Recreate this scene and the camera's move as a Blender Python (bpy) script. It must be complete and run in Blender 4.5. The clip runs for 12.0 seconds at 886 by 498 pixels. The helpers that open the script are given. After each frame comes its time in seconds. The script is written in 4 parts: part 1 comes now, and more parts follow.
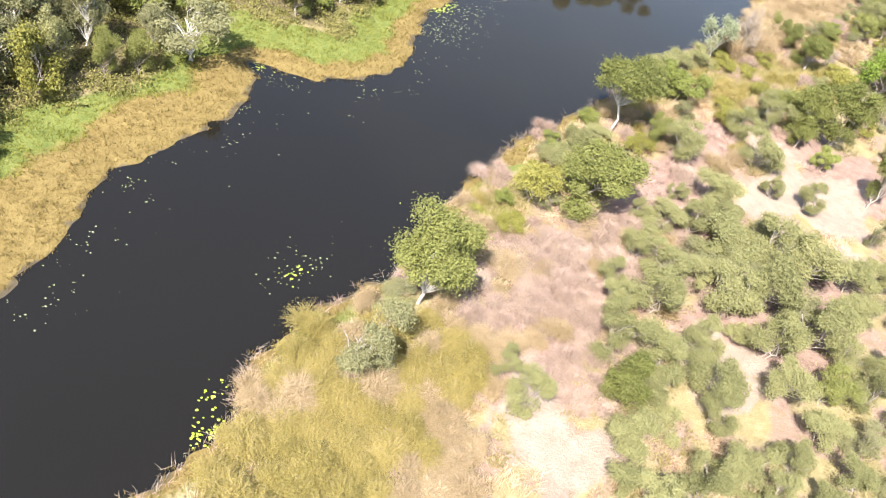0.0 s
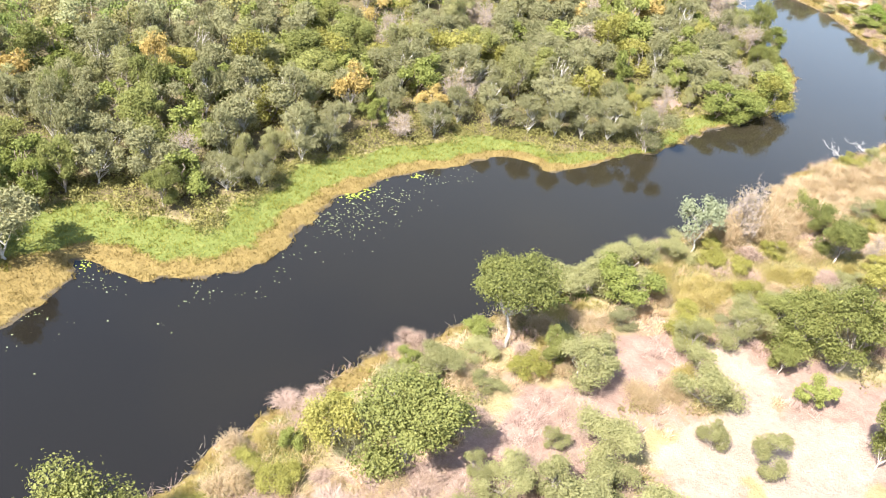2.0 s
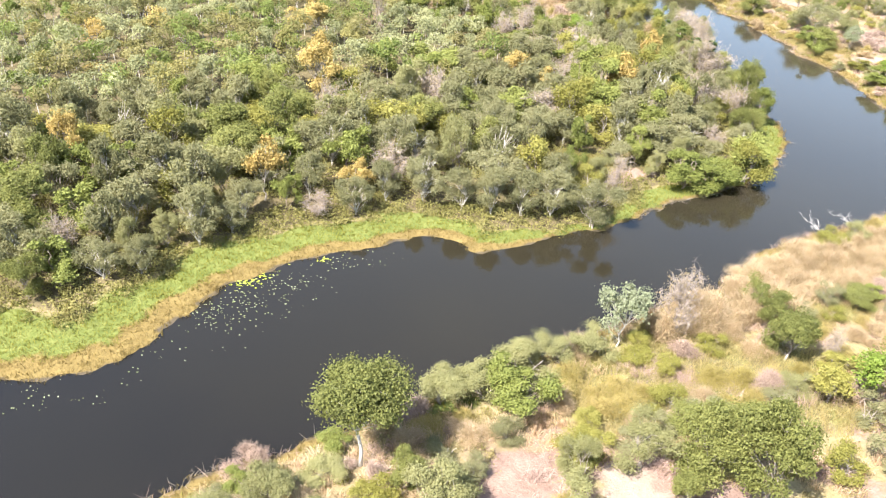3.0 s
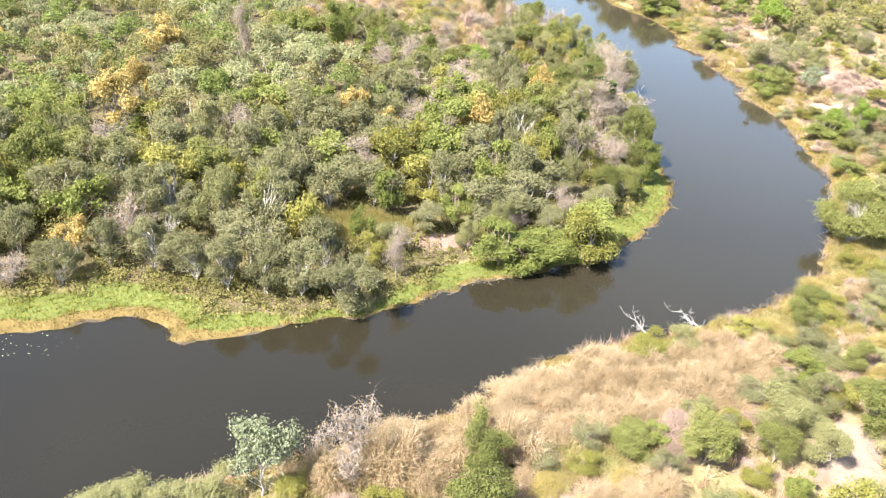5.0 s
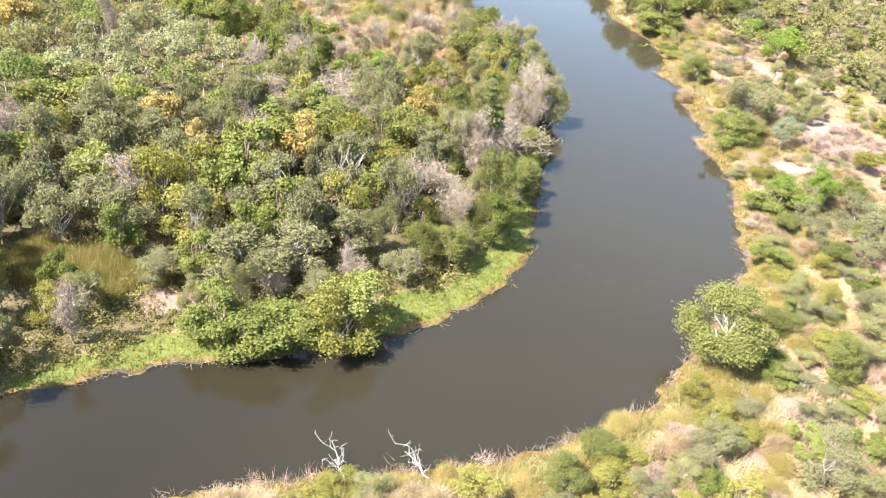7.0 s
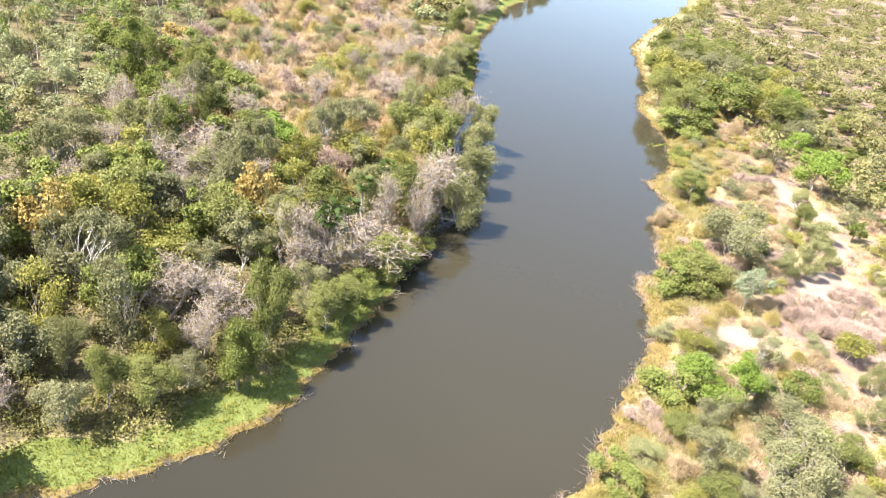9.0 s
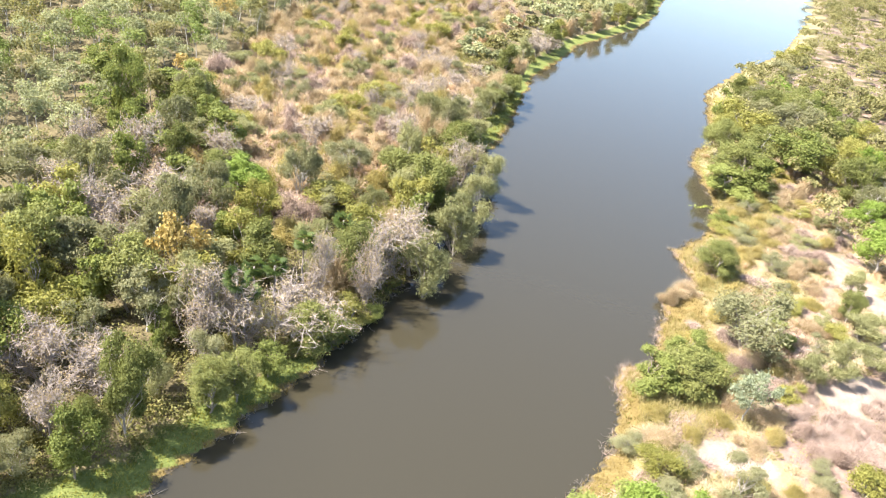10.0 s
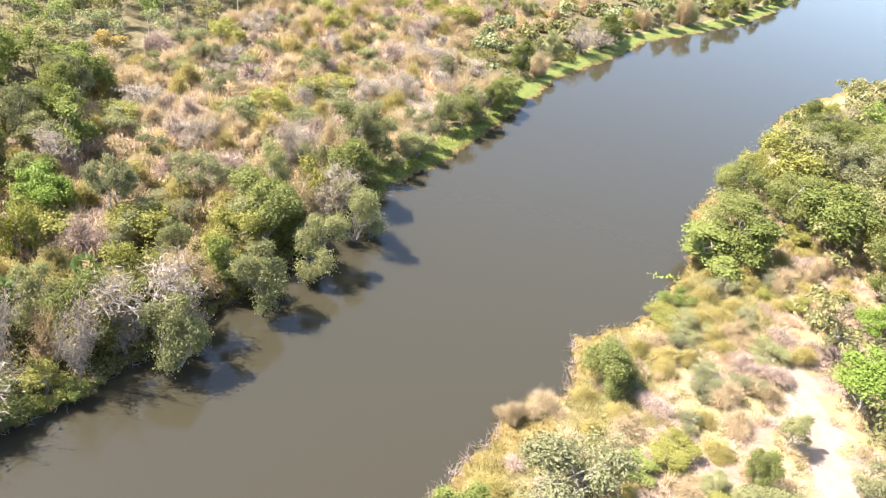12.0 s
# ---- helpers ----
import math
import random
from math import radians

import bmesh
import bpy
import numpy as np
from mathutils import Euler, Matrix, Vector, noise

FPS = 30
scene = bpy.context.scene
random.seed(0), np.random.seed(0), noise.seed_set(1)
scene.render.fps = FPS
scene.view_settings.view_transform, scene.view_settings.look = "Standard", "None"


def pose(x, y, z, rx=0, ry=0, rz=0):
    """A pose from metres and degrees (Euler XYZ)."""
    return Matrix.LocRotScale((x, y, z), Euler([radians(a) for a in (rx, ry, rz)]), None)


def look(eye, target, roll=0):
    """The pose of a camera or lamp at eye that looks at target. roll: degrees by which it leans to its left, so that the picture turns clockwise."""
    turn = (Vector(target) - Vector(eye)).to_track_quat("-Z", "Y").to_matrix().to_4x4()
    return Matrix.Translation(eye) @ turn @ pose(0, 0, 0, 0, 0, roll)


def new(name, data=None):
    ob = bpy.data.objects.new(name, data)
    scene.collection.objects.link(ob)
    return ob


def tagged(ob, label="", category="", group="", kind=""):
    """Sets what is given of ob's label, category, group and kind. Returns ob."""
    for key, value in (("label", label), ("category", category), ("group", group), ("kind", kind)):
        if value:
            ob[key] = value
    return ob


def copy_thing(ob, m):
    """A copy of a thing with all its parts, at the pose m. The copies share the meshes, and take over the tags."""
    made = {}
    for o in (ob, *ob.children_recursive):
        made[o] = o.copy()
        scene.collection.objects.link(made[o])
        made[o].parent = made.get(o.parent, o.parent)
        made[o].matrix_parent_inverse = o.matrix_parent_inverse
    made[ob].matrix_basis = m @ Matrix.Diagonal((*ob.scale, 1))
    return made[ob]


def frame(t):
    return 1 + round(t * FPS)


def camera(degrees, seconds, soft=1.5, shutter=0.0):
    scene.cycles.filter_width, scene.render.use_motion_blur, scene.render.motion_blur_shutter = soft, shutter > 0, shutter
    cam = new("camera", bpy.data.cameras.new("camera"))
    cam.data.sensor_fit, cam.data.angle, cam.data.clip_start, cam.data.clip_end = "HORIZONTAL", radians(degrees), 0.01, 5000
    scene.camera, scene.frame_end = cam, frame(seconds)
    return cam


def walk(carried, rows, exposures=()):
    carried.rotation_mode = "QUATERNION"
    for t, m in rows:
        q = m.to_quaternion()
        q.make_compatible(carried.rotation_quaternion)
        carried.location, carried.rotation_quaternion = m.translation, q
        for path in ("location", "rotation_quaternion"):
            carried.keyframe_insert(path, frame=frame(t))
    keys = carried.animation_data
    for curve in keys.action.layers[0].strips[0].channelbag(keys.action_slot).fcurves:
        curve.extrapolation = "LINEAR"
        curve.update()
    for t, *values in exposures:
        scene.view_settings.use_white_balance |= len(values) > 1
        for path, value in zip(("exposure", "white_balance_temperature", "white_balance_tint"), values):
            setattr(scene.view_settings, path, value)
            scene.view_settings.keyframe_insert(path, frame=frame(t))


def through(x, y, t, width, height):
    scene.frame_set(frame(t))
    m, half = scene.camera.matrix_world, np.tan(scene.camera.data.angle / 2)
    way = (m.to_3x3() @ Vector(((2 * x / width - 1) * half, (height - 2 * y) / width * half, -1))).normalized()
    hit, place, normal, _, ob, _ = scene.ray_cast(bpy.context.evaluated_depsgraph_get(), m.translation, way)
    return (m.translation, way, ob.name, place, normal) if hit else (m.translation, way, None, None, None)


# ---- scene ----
# Camera: flown over a river bend, looking out to the side and ahead.
cam = camera(57.0, 12.0, soft=1.2)
PATH = [
    (0, (0.00, 0.00, 70.00), (-0.001, 7.335, 63.203), 18.72),
    (0.5, (9.83, 8.48, 69.21), (8.829, 15.949, 62.632), 14.62),
    (1, (19.26, 17.78, 68.38), (17.470, 25.314, 62.054), 11.06),
    (1.5, (28.29, 27.74, 67.54), (25.985, 35.424, 61.568), 9.25),
    (2, (36.95, 38.25, 66.71), (34.123, 45.999, 61.051), 7.53),
    (2.5, (45.22, 49.21, 65.90), (41.840, 57.012, 60.635), 5.62),
    (3, (53.09, 60.54, 65.13), (49.309, 68.268, 60.030), 4.02),
    (3.5, (60.54, 72.19, 64.41), (56.622, 79.884, 59.367), 3.54),
    (3.6, (61.98, 74.55, 64.27), (58.037, 82.242, 59.239), 4.04),
    (3.7, (63.40, 76.92, 64.13), (59.473, 84.615, 59.090), 3.50),
    (5.3, (83.33, 116.13, 62.29), (78.698, 123.491, 57.346), 4.38),
    (5.5, (85.41, 121.18, 62.10), (80.762, 128.525, 57.161), 4.57),
    (6, (90.20, 133.95, 61.70), (85.370, 141.157, 56.718), 5.36),
    (6.5, (94.32, 146.93, 61.38), (89.139, 153.808, 56.295), 6.41),
    (7, (97.73, 160.10, 61.14), (92.343, 166.786, 56.018), 7.13),
    (7.2, (98.89, 165.43, 61.07), (93.493, 172.092, 55.935), 7.66),
    (8.8, (103.66, 209.20, 61.22), (97.125, 215.013, 56.375), 11.49),
    (9, (103.67, 214.81, 61.34), (96.994, 220.487, 56.530), 11.39),
    (9.5, (103.11, 228.94, 61.78), (95.935, 234.107, 57.111), 11.51),
    (10, (101.72, 243.20, 62.43), (94.145, 247.704, 57.705), 10.54),
    (10.5, (99.51, 257.55, 63.34), (91.749, 261.556, 58.470), 10.99),
    (11, (96.51, 271.92, 64.54), (88.685, 275.646, 59.557), 11.66),
    (11.5, (92.77, 286.23, 66.11), (84.815, 289.369, 60.913), 11.46),
    (12, (88.33, 300.39, 68.09), (80.301, 302.817, 62.645), 10.56),
]
walk(cam, [(t, look(eye, target, roll)) for t, eye, target, roll in PATH],
     exposures=[(0.0, 2.0), (1.5, 2.12), (3.0, 2.18), (7.0, 2.2), (12.0, 2.32)])

# ---- light: high clear-day sun and sky ----
SUN_WAY = Vector((0.19, 0.592, -0.783))
world = bpy.data.worlds.new("sky")
scene.world = world
world.use_nodes = True
wn = world.node_tree.nodes
sky = wn.new("ShaderNodeTexSky")
sky.sky_type = "NISHITA"
sky.sun_disc = False
sky.sun_elevation = radians(51.5)
sky.sun_rotation = radians(197.8)
sky.dust_density = 1.6
wn["Background"].inputs["Strength"].default_value = 0.122
world.node_tree.links.new(sky.outputs[0], wn["Background"].inputs["Color"])
sun_data = bpy.data.lights.new("sun", "SUN")
sun_data.energy = 5.0
sun_data.angle = radians(0.55)
sun_data.color = (1.0, 0.965, 0.945)
sun = new("sun", sun_data)
sun.matrix_world = Matrix.Translation((0, 0, 200)) @ SUN_WAY.to_track_quat("-Z", "Y").to_matrix().to_4x4()


# ---- materials ----
class Nodes:
    def __init__(self, name):
        self.mat = bpy.data.materials.new(name)
        self.mat.use_nodes = True
        self.t = self.mat.node_tree
        self.bsdf = self.t.nodes["Principled BSDF"]
        self.out = self.t.nodes["Material Output"]

    def add(self, kind, **values):
        n = self.t.nodes.new(kind)
        for k, v in values.items():
            n.inputs[k].default_value = v
        return n

    def link(self, a, b):
        self.t.links.new(a, b)

    def noise(self, scale, detail=4.0, rough=0.6, vec=None):
        n = self.add("ShaderNodeTexNoise", Scale=scale, Detail=detail, Roughness=rough)
        if vec is not None:
            self.link(vec, n.inputs["Vector"])
        return n.outputs["Fac"]

    def place(self):
        return self.add("ShaderNodeNewGeometry").outputs["Position"]

    def ramp(self, fac, stops):
        n = self.t.nodes.new("ShaderNodeValToRGB")
        r = n.color_ramp
        while len(r.elements) < len(stops):
            r.elements.new(0.5)
        for e, (p, col) in zip(r.elements, stops):
            e.position, e.color = p, (*col, 1.0)
        self.link(fac, n.inputs["Fac"])
        return n.outputs["Color"]

    def mix(self, fac, a, b, mode="MIX"):
        n = self.t.nodes.new("ShaderNodeMix")
        n.data_type, n.blend_type = "RGBA", mode
        for sock, v in ((n.inputs[0], fac), (n.inputs[6], a), (n.inputs[7], b)):
            if isinstance(v, (int, float)):
                sock.default_value = v
            elif isinstance(v, tuple):
                sock.default_value = (*v, 1.0)
            else:
                self.link(v, sock)
        return n.outputs[2]

    def math(self, op, a, b=0.0):
        n = self.t.nodes.new("ShaderNodeMath")
        n.operation = op
        for sock, v in ((n.inputs[0], a), (n.inputs[1], b)):
            if isinstance(v, (int, float)):
                sock.default_value = v
            else:
                self.link(v, sock)
        return n.outputs[0]

    def attr(self, name):
        n = self.t.nodes.new("ShaderNodeAttribute")
        n.attribute_name = name
        return n.outputs["Fac"]

    def bump(self, height, strength, distance):
        n = self.add("ShaderNodeBump", Strength=strength, Distance=distance)
        self.link(height, n.inputs["Height"])
        self.link(n.outputs["Normal"], self.bsdf.inputs["Normal"])


def leaf_material(name, dark, mid, light, through=0.4, by_tint=False):
    """Foliage: each leaf and each plant has a tone of its own, and light passes through."""
    n = Nodes(name)
    island = n.add("ShaderNodeNewGeometry").outputs["Random Per Island"]
    whole = n.attr("tint") if by_tint else n.add("ShaderNodeObjectInfo").outputs["Random"]
    patch = n.noise(0.45, 2.0, 0.5, n.place())
    fac = n.math("ADD", n.math("MULTIPLY", island, 0.3), n.math("ADD", n.math("MULTIPLY", whole, 0.5 if by_tint else 0.38), n.math("MULTIPLY", patch, 0.42)))
    col = n.ramp(fac, [(0.12, dark), (0.5, mid), (0.92, light)])
    n.link(col, n.bsdf.inputs["Base Color"])
    n.bsdf.inputs["Roughness"].default_value = 0.55
    n.bsdf.inputs["Specular IOR Level"].default_value = 0.15
    tr = n.add("ShaderNodeBsdfTranslucent")
    n.link(n.mix(1.0, col, (1.0, 0.98, 0.72), "MULTIPLY"), tr.inputs["Color"])
    m = n.t.nodes.new("ShaderNodeMixShader")
    m.inputs[0].default_value = through
    n.link(n.bsdf.outputs[0], m.inputs[1])
    n.link(tr.outputs[0], m.inputs[2])
    n.link(m.outputs[0], n.out.inputs["Surface"])
    return n.mat


def bark_material(name, dark, light):
    n = Nodes(name)
    pos = n.place()
    fac = n.math("ADD", n.math("MULTIPLY", n.noise(1.3, 5, 0.65, pos), 0.7), n.math("MULTIPLY", n.noise(9.0, 3, 0.6, pos), 0.3))
    n.link(n.ramp(fac, [(0.34, dark), (0.6, light)]), n.bsdf.inputs["Base Color"])
    n.bsdf.inputs["Roughness"].default_value = 0.85
    n.bump(n.noise(14.0, 4, 0.7, pos), 0.5, 0.05)
    return n.mat


def ground_material():
    n = Nodes("ground_soil_grass_sand")
    pos = n.place()
    big, mid, fine = n.noise(0.07, 4, 0.6, pos), n.noise(0.55, 5, 0.65, pos), n.noise(4.0, 5, 0.7, pos)
    mixn = n.math("ADD", n.math("MULTIPLY", mid, 0.55), n.math("MULTIPLY", fine, 0.45))
    straw = n.ramp(mixn, [(0.3, (0.11, 0.08, 0.042)), (0.5, (0.2, 0.148, 0.083)), (0.68, (0.29, 0.222, 0.137))])
    straw = n.mix(n.math("MULTIPLY", big, 0.5), straw, (0.22, 0.21, 0.08))
    soil = n.ramp(mixn, [(0.3, (0.115, 0.073, 0.055)), (0.5, (0.195, 0.13, 0.1)), (0.7, (0.275, 0.195, 0.153))])
    sand = n.ramp(mixn, [(0.28, (0.13, 0.093, 0.066)), (0.42, (0.2, 0.15, 0.112)), (0.68, (0.275, 0.213, 0.166))])
    litter = n.ramp(mixn, [(0.3, (0.05, 0.042, 0.02)), (0.5, (0.10, 0.08, 0.04)), (0.7, (0.17, 0.13, 0.07))])
    lush = n.ramp(mixn, [(0.3, (0.05, 0.064, 0.014)), (0.5, (0.1, 0.115, 0.028)), (0.7, (0.155, 0.16, 0.05))])
    reed = n.ramp(mixn, [(0.3, (0.085, 0.06, 0.02)), (0.5, (0.14, 0.1, 0.034)), (0.7, (0.195, 0.145, 0.055))])

    def edge(name, soft=0.5):
        rough = n.math("ADD", n.attr(name), n.math("MULTIPLY", n.math("SUBTRACT", mixn, 0.5), soft * 2.2))
        s = n.t.nodes.new("ShaderNodeMapRange")
        s.interpolation_type = "SMOOTHSTEP"
        s.inputs["From Min"].default_value, s.inputs["From Max"].default_value = 0.3, 0.7
        n.link(rough, s.inputs["Value"])
        return s.outputs["Result"]

    col = n.mix(edge("forest"), straw, litter)
    col = n.mix(edge("soil"), col, soil)
    col = n.mix(edge("sand"), col, sand)
    col = n.mix(edge("lush"), col, lush)
    col = n.mix(edge("reed"), col, reed)
    col = n.mix(edge("mud", 0.2), col, (0.07, 0.055, 0.035))
    n.link(col, n.bsdf.inputs["Base Color"])
    n.bsdf.inputs["Roughness"].default_value = 0.95
    n.bsdf.inputs["Specular IOR Level"].default_value = 0.15
    n.bump(n.math("ADD", fine, n.math("MULTIPLY", mid, 1.5)), 0.7, 0.25)
    return n.mat


def water_material():
    """Turbid brown water with a smooth, faintly rippled surface."""
    n = Nodes("turbid_river_water")
    pos = n.place()
    sep = n.t.nodes.new("ShaderNodeSeparateXYZ")
    n.link(pos, sep.inputs[0])
    # Base colour lightens upstream (+y), painting in the brighter look from later view directions.
    upstream_light = n.math("ADD", n.math("DIVIDE", sep.outputs[1], 330.0), n.math("MULTIPLY", n.math("SUBTRACT", n.noise(0.02, 3, 0.5, pos), 0.5), 0.35))
    n.link(n.ramp(upstream_light, [(0.08, (0.0072, 0.006, 0.0041)), (0.26, (0.0082, 0.0072, 0.0056)), (0.5, (0.0152, 0.0128, 0.0076)), (0.85, (0.0285, 0.0243, 0.0148))]), n.bsdf.inputs["Base Color"])
    n.bsdf.inputs["Roughness"].default_value = 0.06
    n.bsdf.inputs["IOR"].default_value = 1.33
    ripple = n.math("ADD", n.noise(1.1, 3, 0.6, pos), n.math("MULTIPLY", n.noise(0.25, 2, 0.5, pos), 1.5))
    n.bump(ripple, 0.10, 0.12)
    return n.mat


GROUND, WATER = ground_material(), water_material()
BARK = {
    "white": bark_material("white_gum_bark", (0.22, 0.19, 0.155), (0.46, 0.43, 0.37)),
    "grey": bark_material("grey_bark", (0.13, 0.105, 0.08), (0.31, 0.265, 0.22)),
    "brown": bark_material("brown_bark", (0.10, 0.075, 0.05), (0.26, 0.20, 0.15)),
    "bleached": bark_material("bleached_dead_wood", (0.26, 0.24, 0.215), (0.48, 0.45, 0.41)),
    "pink": bark_material("pinkish_bare_twigs", (0.15, 0.115, 0.09), (0.3, 0.245, 0.2)),
    "drift": bark_material("dark_driftwood", (0.06, 0.05, 0.04), (0.20, 0.16, 0.12)),
}
LEAF = {
    "dense": leaf_material("deep_green_leaves", (0.074, 0.080, 0.023), (0.154, 0.162, 0.047), (0.234, 0.232, 0.074)),
    "gum": leaf_material("olive_gum_leaves", (0.112, 0.113, 0.046), (0.226, 0.219, 0.095), (0.286, 0.271, 0.122)),
    "grey": leaf_material("grey_green_leaves", (0.103, 0.102, 0.049), (0.195, 0.187, 0.091), (0.245, 0.232, 0.120)),
    "pale": leaf_material("pale_silver_leaves", (0.147, 0.163, 0.098), (0.230, 0.249, 0.148), (0.297, 0.311, 0.196)),
    "green": leaf_material("bright_green_leaves", (0.081, 0.094, 0.022), (0.164, 0.182, 0.046), (0.243, 0.254, 0.073)),
    "lime": leaf_material("lime_green_leaves", (0.102, 0.149, 0.025), (0.157, 0.210, 0.036), (0.210, 0.259, 0.058)),
    "yellow": leaf_material("yellow_green_leaves", (0.125, 0.121, 0.027), (0.217, 0.203, 0.049), (0.298, 0.271, 0.078)),
    "orange": leaf_material("orange_turning_leaves", (0.251, 0.174, 0.055), (0.351, 0.258, 0.088), (0.409, 0.321, 0.119)),
    "straw": leaf_material("straw_dry_leaves", (0.231, 0.174, 0.092), (0.339, 0.259, 0.144), (0.432, 0.342, 0.214), 0.50),
    "cane": leaf_material("half_dry_cane_leaves", (0.189, 0.157, 0.046), (0.316, 0.259, 0.081), (0.423, 0.335, 0.132), 0.50),
    "brush": leaf_material("dry_brush_twigs", (0.168, 0.114, 0.077), (0.267, 0.191, 0.133), (0.374, 0.281, 0.207), 0.1),
    "palm": leaf_material("palm_leaves", (0.032, 0.049, 0.010), (0.052, 0.076, 0.015), (0.088, 0.107, 0.027)),
    "wood_far": leaf_material("mixed_woodland_leaves", (0.079, 0.079, 0.028), (0.166, 0.153, 0.057), (0.223, 0.199, 0.082), 0.38, True),
    "wood_grey": leaf_material("grey_woodland_leaves", (0.107, 0.113, 0.053), (0.200, 0.204, 0.098), (0.284, 0.283, 0.140), 0.38, True),
    "wood_green": leaf_material("leafy_woodland_leaves", (0.070, 0.088, 0.021), (0.138, 0.167, 0.043), (0.199, 0.229, 0.068), 0.40, True),
    "wood_orange": leaf_material("turning_woodland_leaves", (0.263, 0.183, 0.058), (0.368, 0.271, 0.092), (0.430, 0.335, 0.123), 0.40, True),
    "under": leaf_material("undergrowth_leaves", (0.070, 0.067, 0.022), (0.161, 0.149, 0.046), (0.255, 0.226, 0.082), 0.36, True),
    "olive": leaf_material("olive_scrub_leaves", (0.127, 0.108, 0.041), (0.221, 0.187, 0.074), (0.315, 0.257, 0.119), 0.36, True),
    "blade": leaf_material("lush_grass_blades", (0.066, 0.078, 0.010), (0.136, 0.143, 0.019), (0.225, 0.207, 0.047), 0.4, True),
    "tallblade": leaf_material("yellow_green_tall_grass", (0.128, 0.116, 0.029), (0.254, 0.221, 0.073), (0.424, 0.339, 0.163), 0.50, True),
    "reed": leaf_material("tan_reed_blades", (0.082, 0.051, 0.014), (0.137, 0.096, 0.029), (0.206, 0.155, 0.051), 0.4, True),
    "dry": leaf_material("dry_straw_stalks", (0.288, 0.192, 0.116), (0.524, 0.372, 0.242), (0.706, 0.551, 0.387), 0.50, True),
    "twig": leaf_material("pinkish_dry_twigs", (0.188, 0.121, 0.094), (0.313, 0.215, 0.176), (0.438, 0.328, 0.267), 0.2, True),
    "lily": leaf_material("lily_pad_leaf", (0.088, 0.104, 0.044), (0.160, 0.176, 0.080), (0.288, 0.296, 0.192), 0.15, True),
    "lilybright": leaf_material("lime_lily_pad_leaf", (0.207, 0.254, 0.022), (0.310, 0.368, 0.036), (0.414, 0.467, 0.086), 0.2, True),
}
TUFT = {
    "dry": leaf_material("straw_stalks", (0.241, 0.173, 0.102), (0.406, 0.297, 0.185), (0.582, 0.446, 0.298), 0.4),
    "tallblade": leaf_material("yellow_green_stalks", (0.176, 0.144, 0.049), (0.293, 0.236, 0.092), (0.412, 0.321, 0.153), 0.4),
    "twig": leaf_material("pinkish_brown_stalks", (0.147, 0.098, 0.076), (0.254, 0.177, 0.140), (0.373, 0.276, 0.223), 0.1),
}

# ---- the plan: the river's two banks, from downstream to upstream ----
FAR_BANK = [(-70, -200), (-46, 0), (-40, 55), (-41, 69), (-36, 81), (-33, 88), (-33, 96), (-36, 101), (-31, 101), (-26, 102),
            (-20, 106), (-15, 114), (-16, 126), (-16, 134), (-11, 146), (-4, 154), (-1, 160), (4, 163), (9, 161), (13, 164),
            (15, 168), (20, 176), (25, 181), (31, 196), (38, 206), (43, 216), (45.5, 228), (45, 240), (43, 249), (36, 259),
            (27, 272), (18, 284), (0, 301), (-22, 318), (-32, 327), (-43, 339), (-54, 348), (-66, 358), (-85, 373), (-102, 394),
            (-118, 411), (-132, 436), (-143, 455), (-170, 488), (-184, 500), (-250, 570), (-900, 1200)]
NEAR_BANK = [(-45, -200), (-24, 10), (-19, 32), (-14, 40), (-15.5, 48), (-13, 56), (-8, 64), (-4, 69), (-2, 80), (0, 89),
             (3, 97), (6, 105), (11, 112), (23, 133), (32, 150), (40, 164), (46, 175), (48, 186), (52, 194), (62, 207),
             (68, 218), (72, 232), (71, 244), (69, 258), (66, 273), (57, 288), (51, 300), (45, 306), (37, 312), (36, 319),
             (29, 326), (22, 332), (19, 341), (9, 345), (5, 357), (-7, 370), (-26, 380), (-33, 388), (-36, 396), (-51, 408),
             (-74, 428), (-92, 458), (-118, 508), (-180, 590), (-800, 1250)]
GRASS_WIDTH = [(0, 13), (60, 14), (95, 12), (110, 13), (130, 10), (150, 8), (165, 8), (174, 1.5), (182, 1.5), (190, 5), (210, 4), (225, 6),
               (245, 6), (258, 5), (268, 4), (276, 0.8), (318, 0.8), (326, 5), (350, 5), (380, 6), (420, 5), (500, 6)]


def wob(x, y, size, seed=0):
    """Smooth, uneven waves in the plane, about -1 to 1, of the given size in metres."""
    k = 6.2832 / size
    s = seed * 1.7
    return (np.sin(k * (0.83 * x + 0.41 * y) + 1.3 * np.sin(k * (0.37 * y - 0.52 * x) + s) + s)
            + np.sin(k * (-0.35 * x + 0.91 * y) + 1.1 * np.sin(k * (0.61 * x + 0.23 * y) + 2 * s) + 1.9 * s)) * 0.5


def line_distance(px, py, line):
    best = np.full(px.shape, 1e9)
    for (ax, ay), (bx, by) in zip(line, line[1:]):
        dx, dy = bx - ax, by - ay
        u = np.clip(((px - ax) * dx + (py - ay) * dy) / (dx * dx + dy * dy), 0, 1)
        best = np.minimum(best, (px - ax - u * dx) ** 2 + (py - ay - u * dy) ** 2)
    return np.sqrt(best)


def inside(px, py, loop):
    odd = np.zeros(px.shape, bool)
    for (ax, ay), (bx, by) in zip(loop, loop[1:] + loop[:1]):
        if ay != by:
            odd ^= ((ay > py) != (by > py)) & (px < (bx - ax) * (py - ay) / (by - ay) + ax)
    return odd


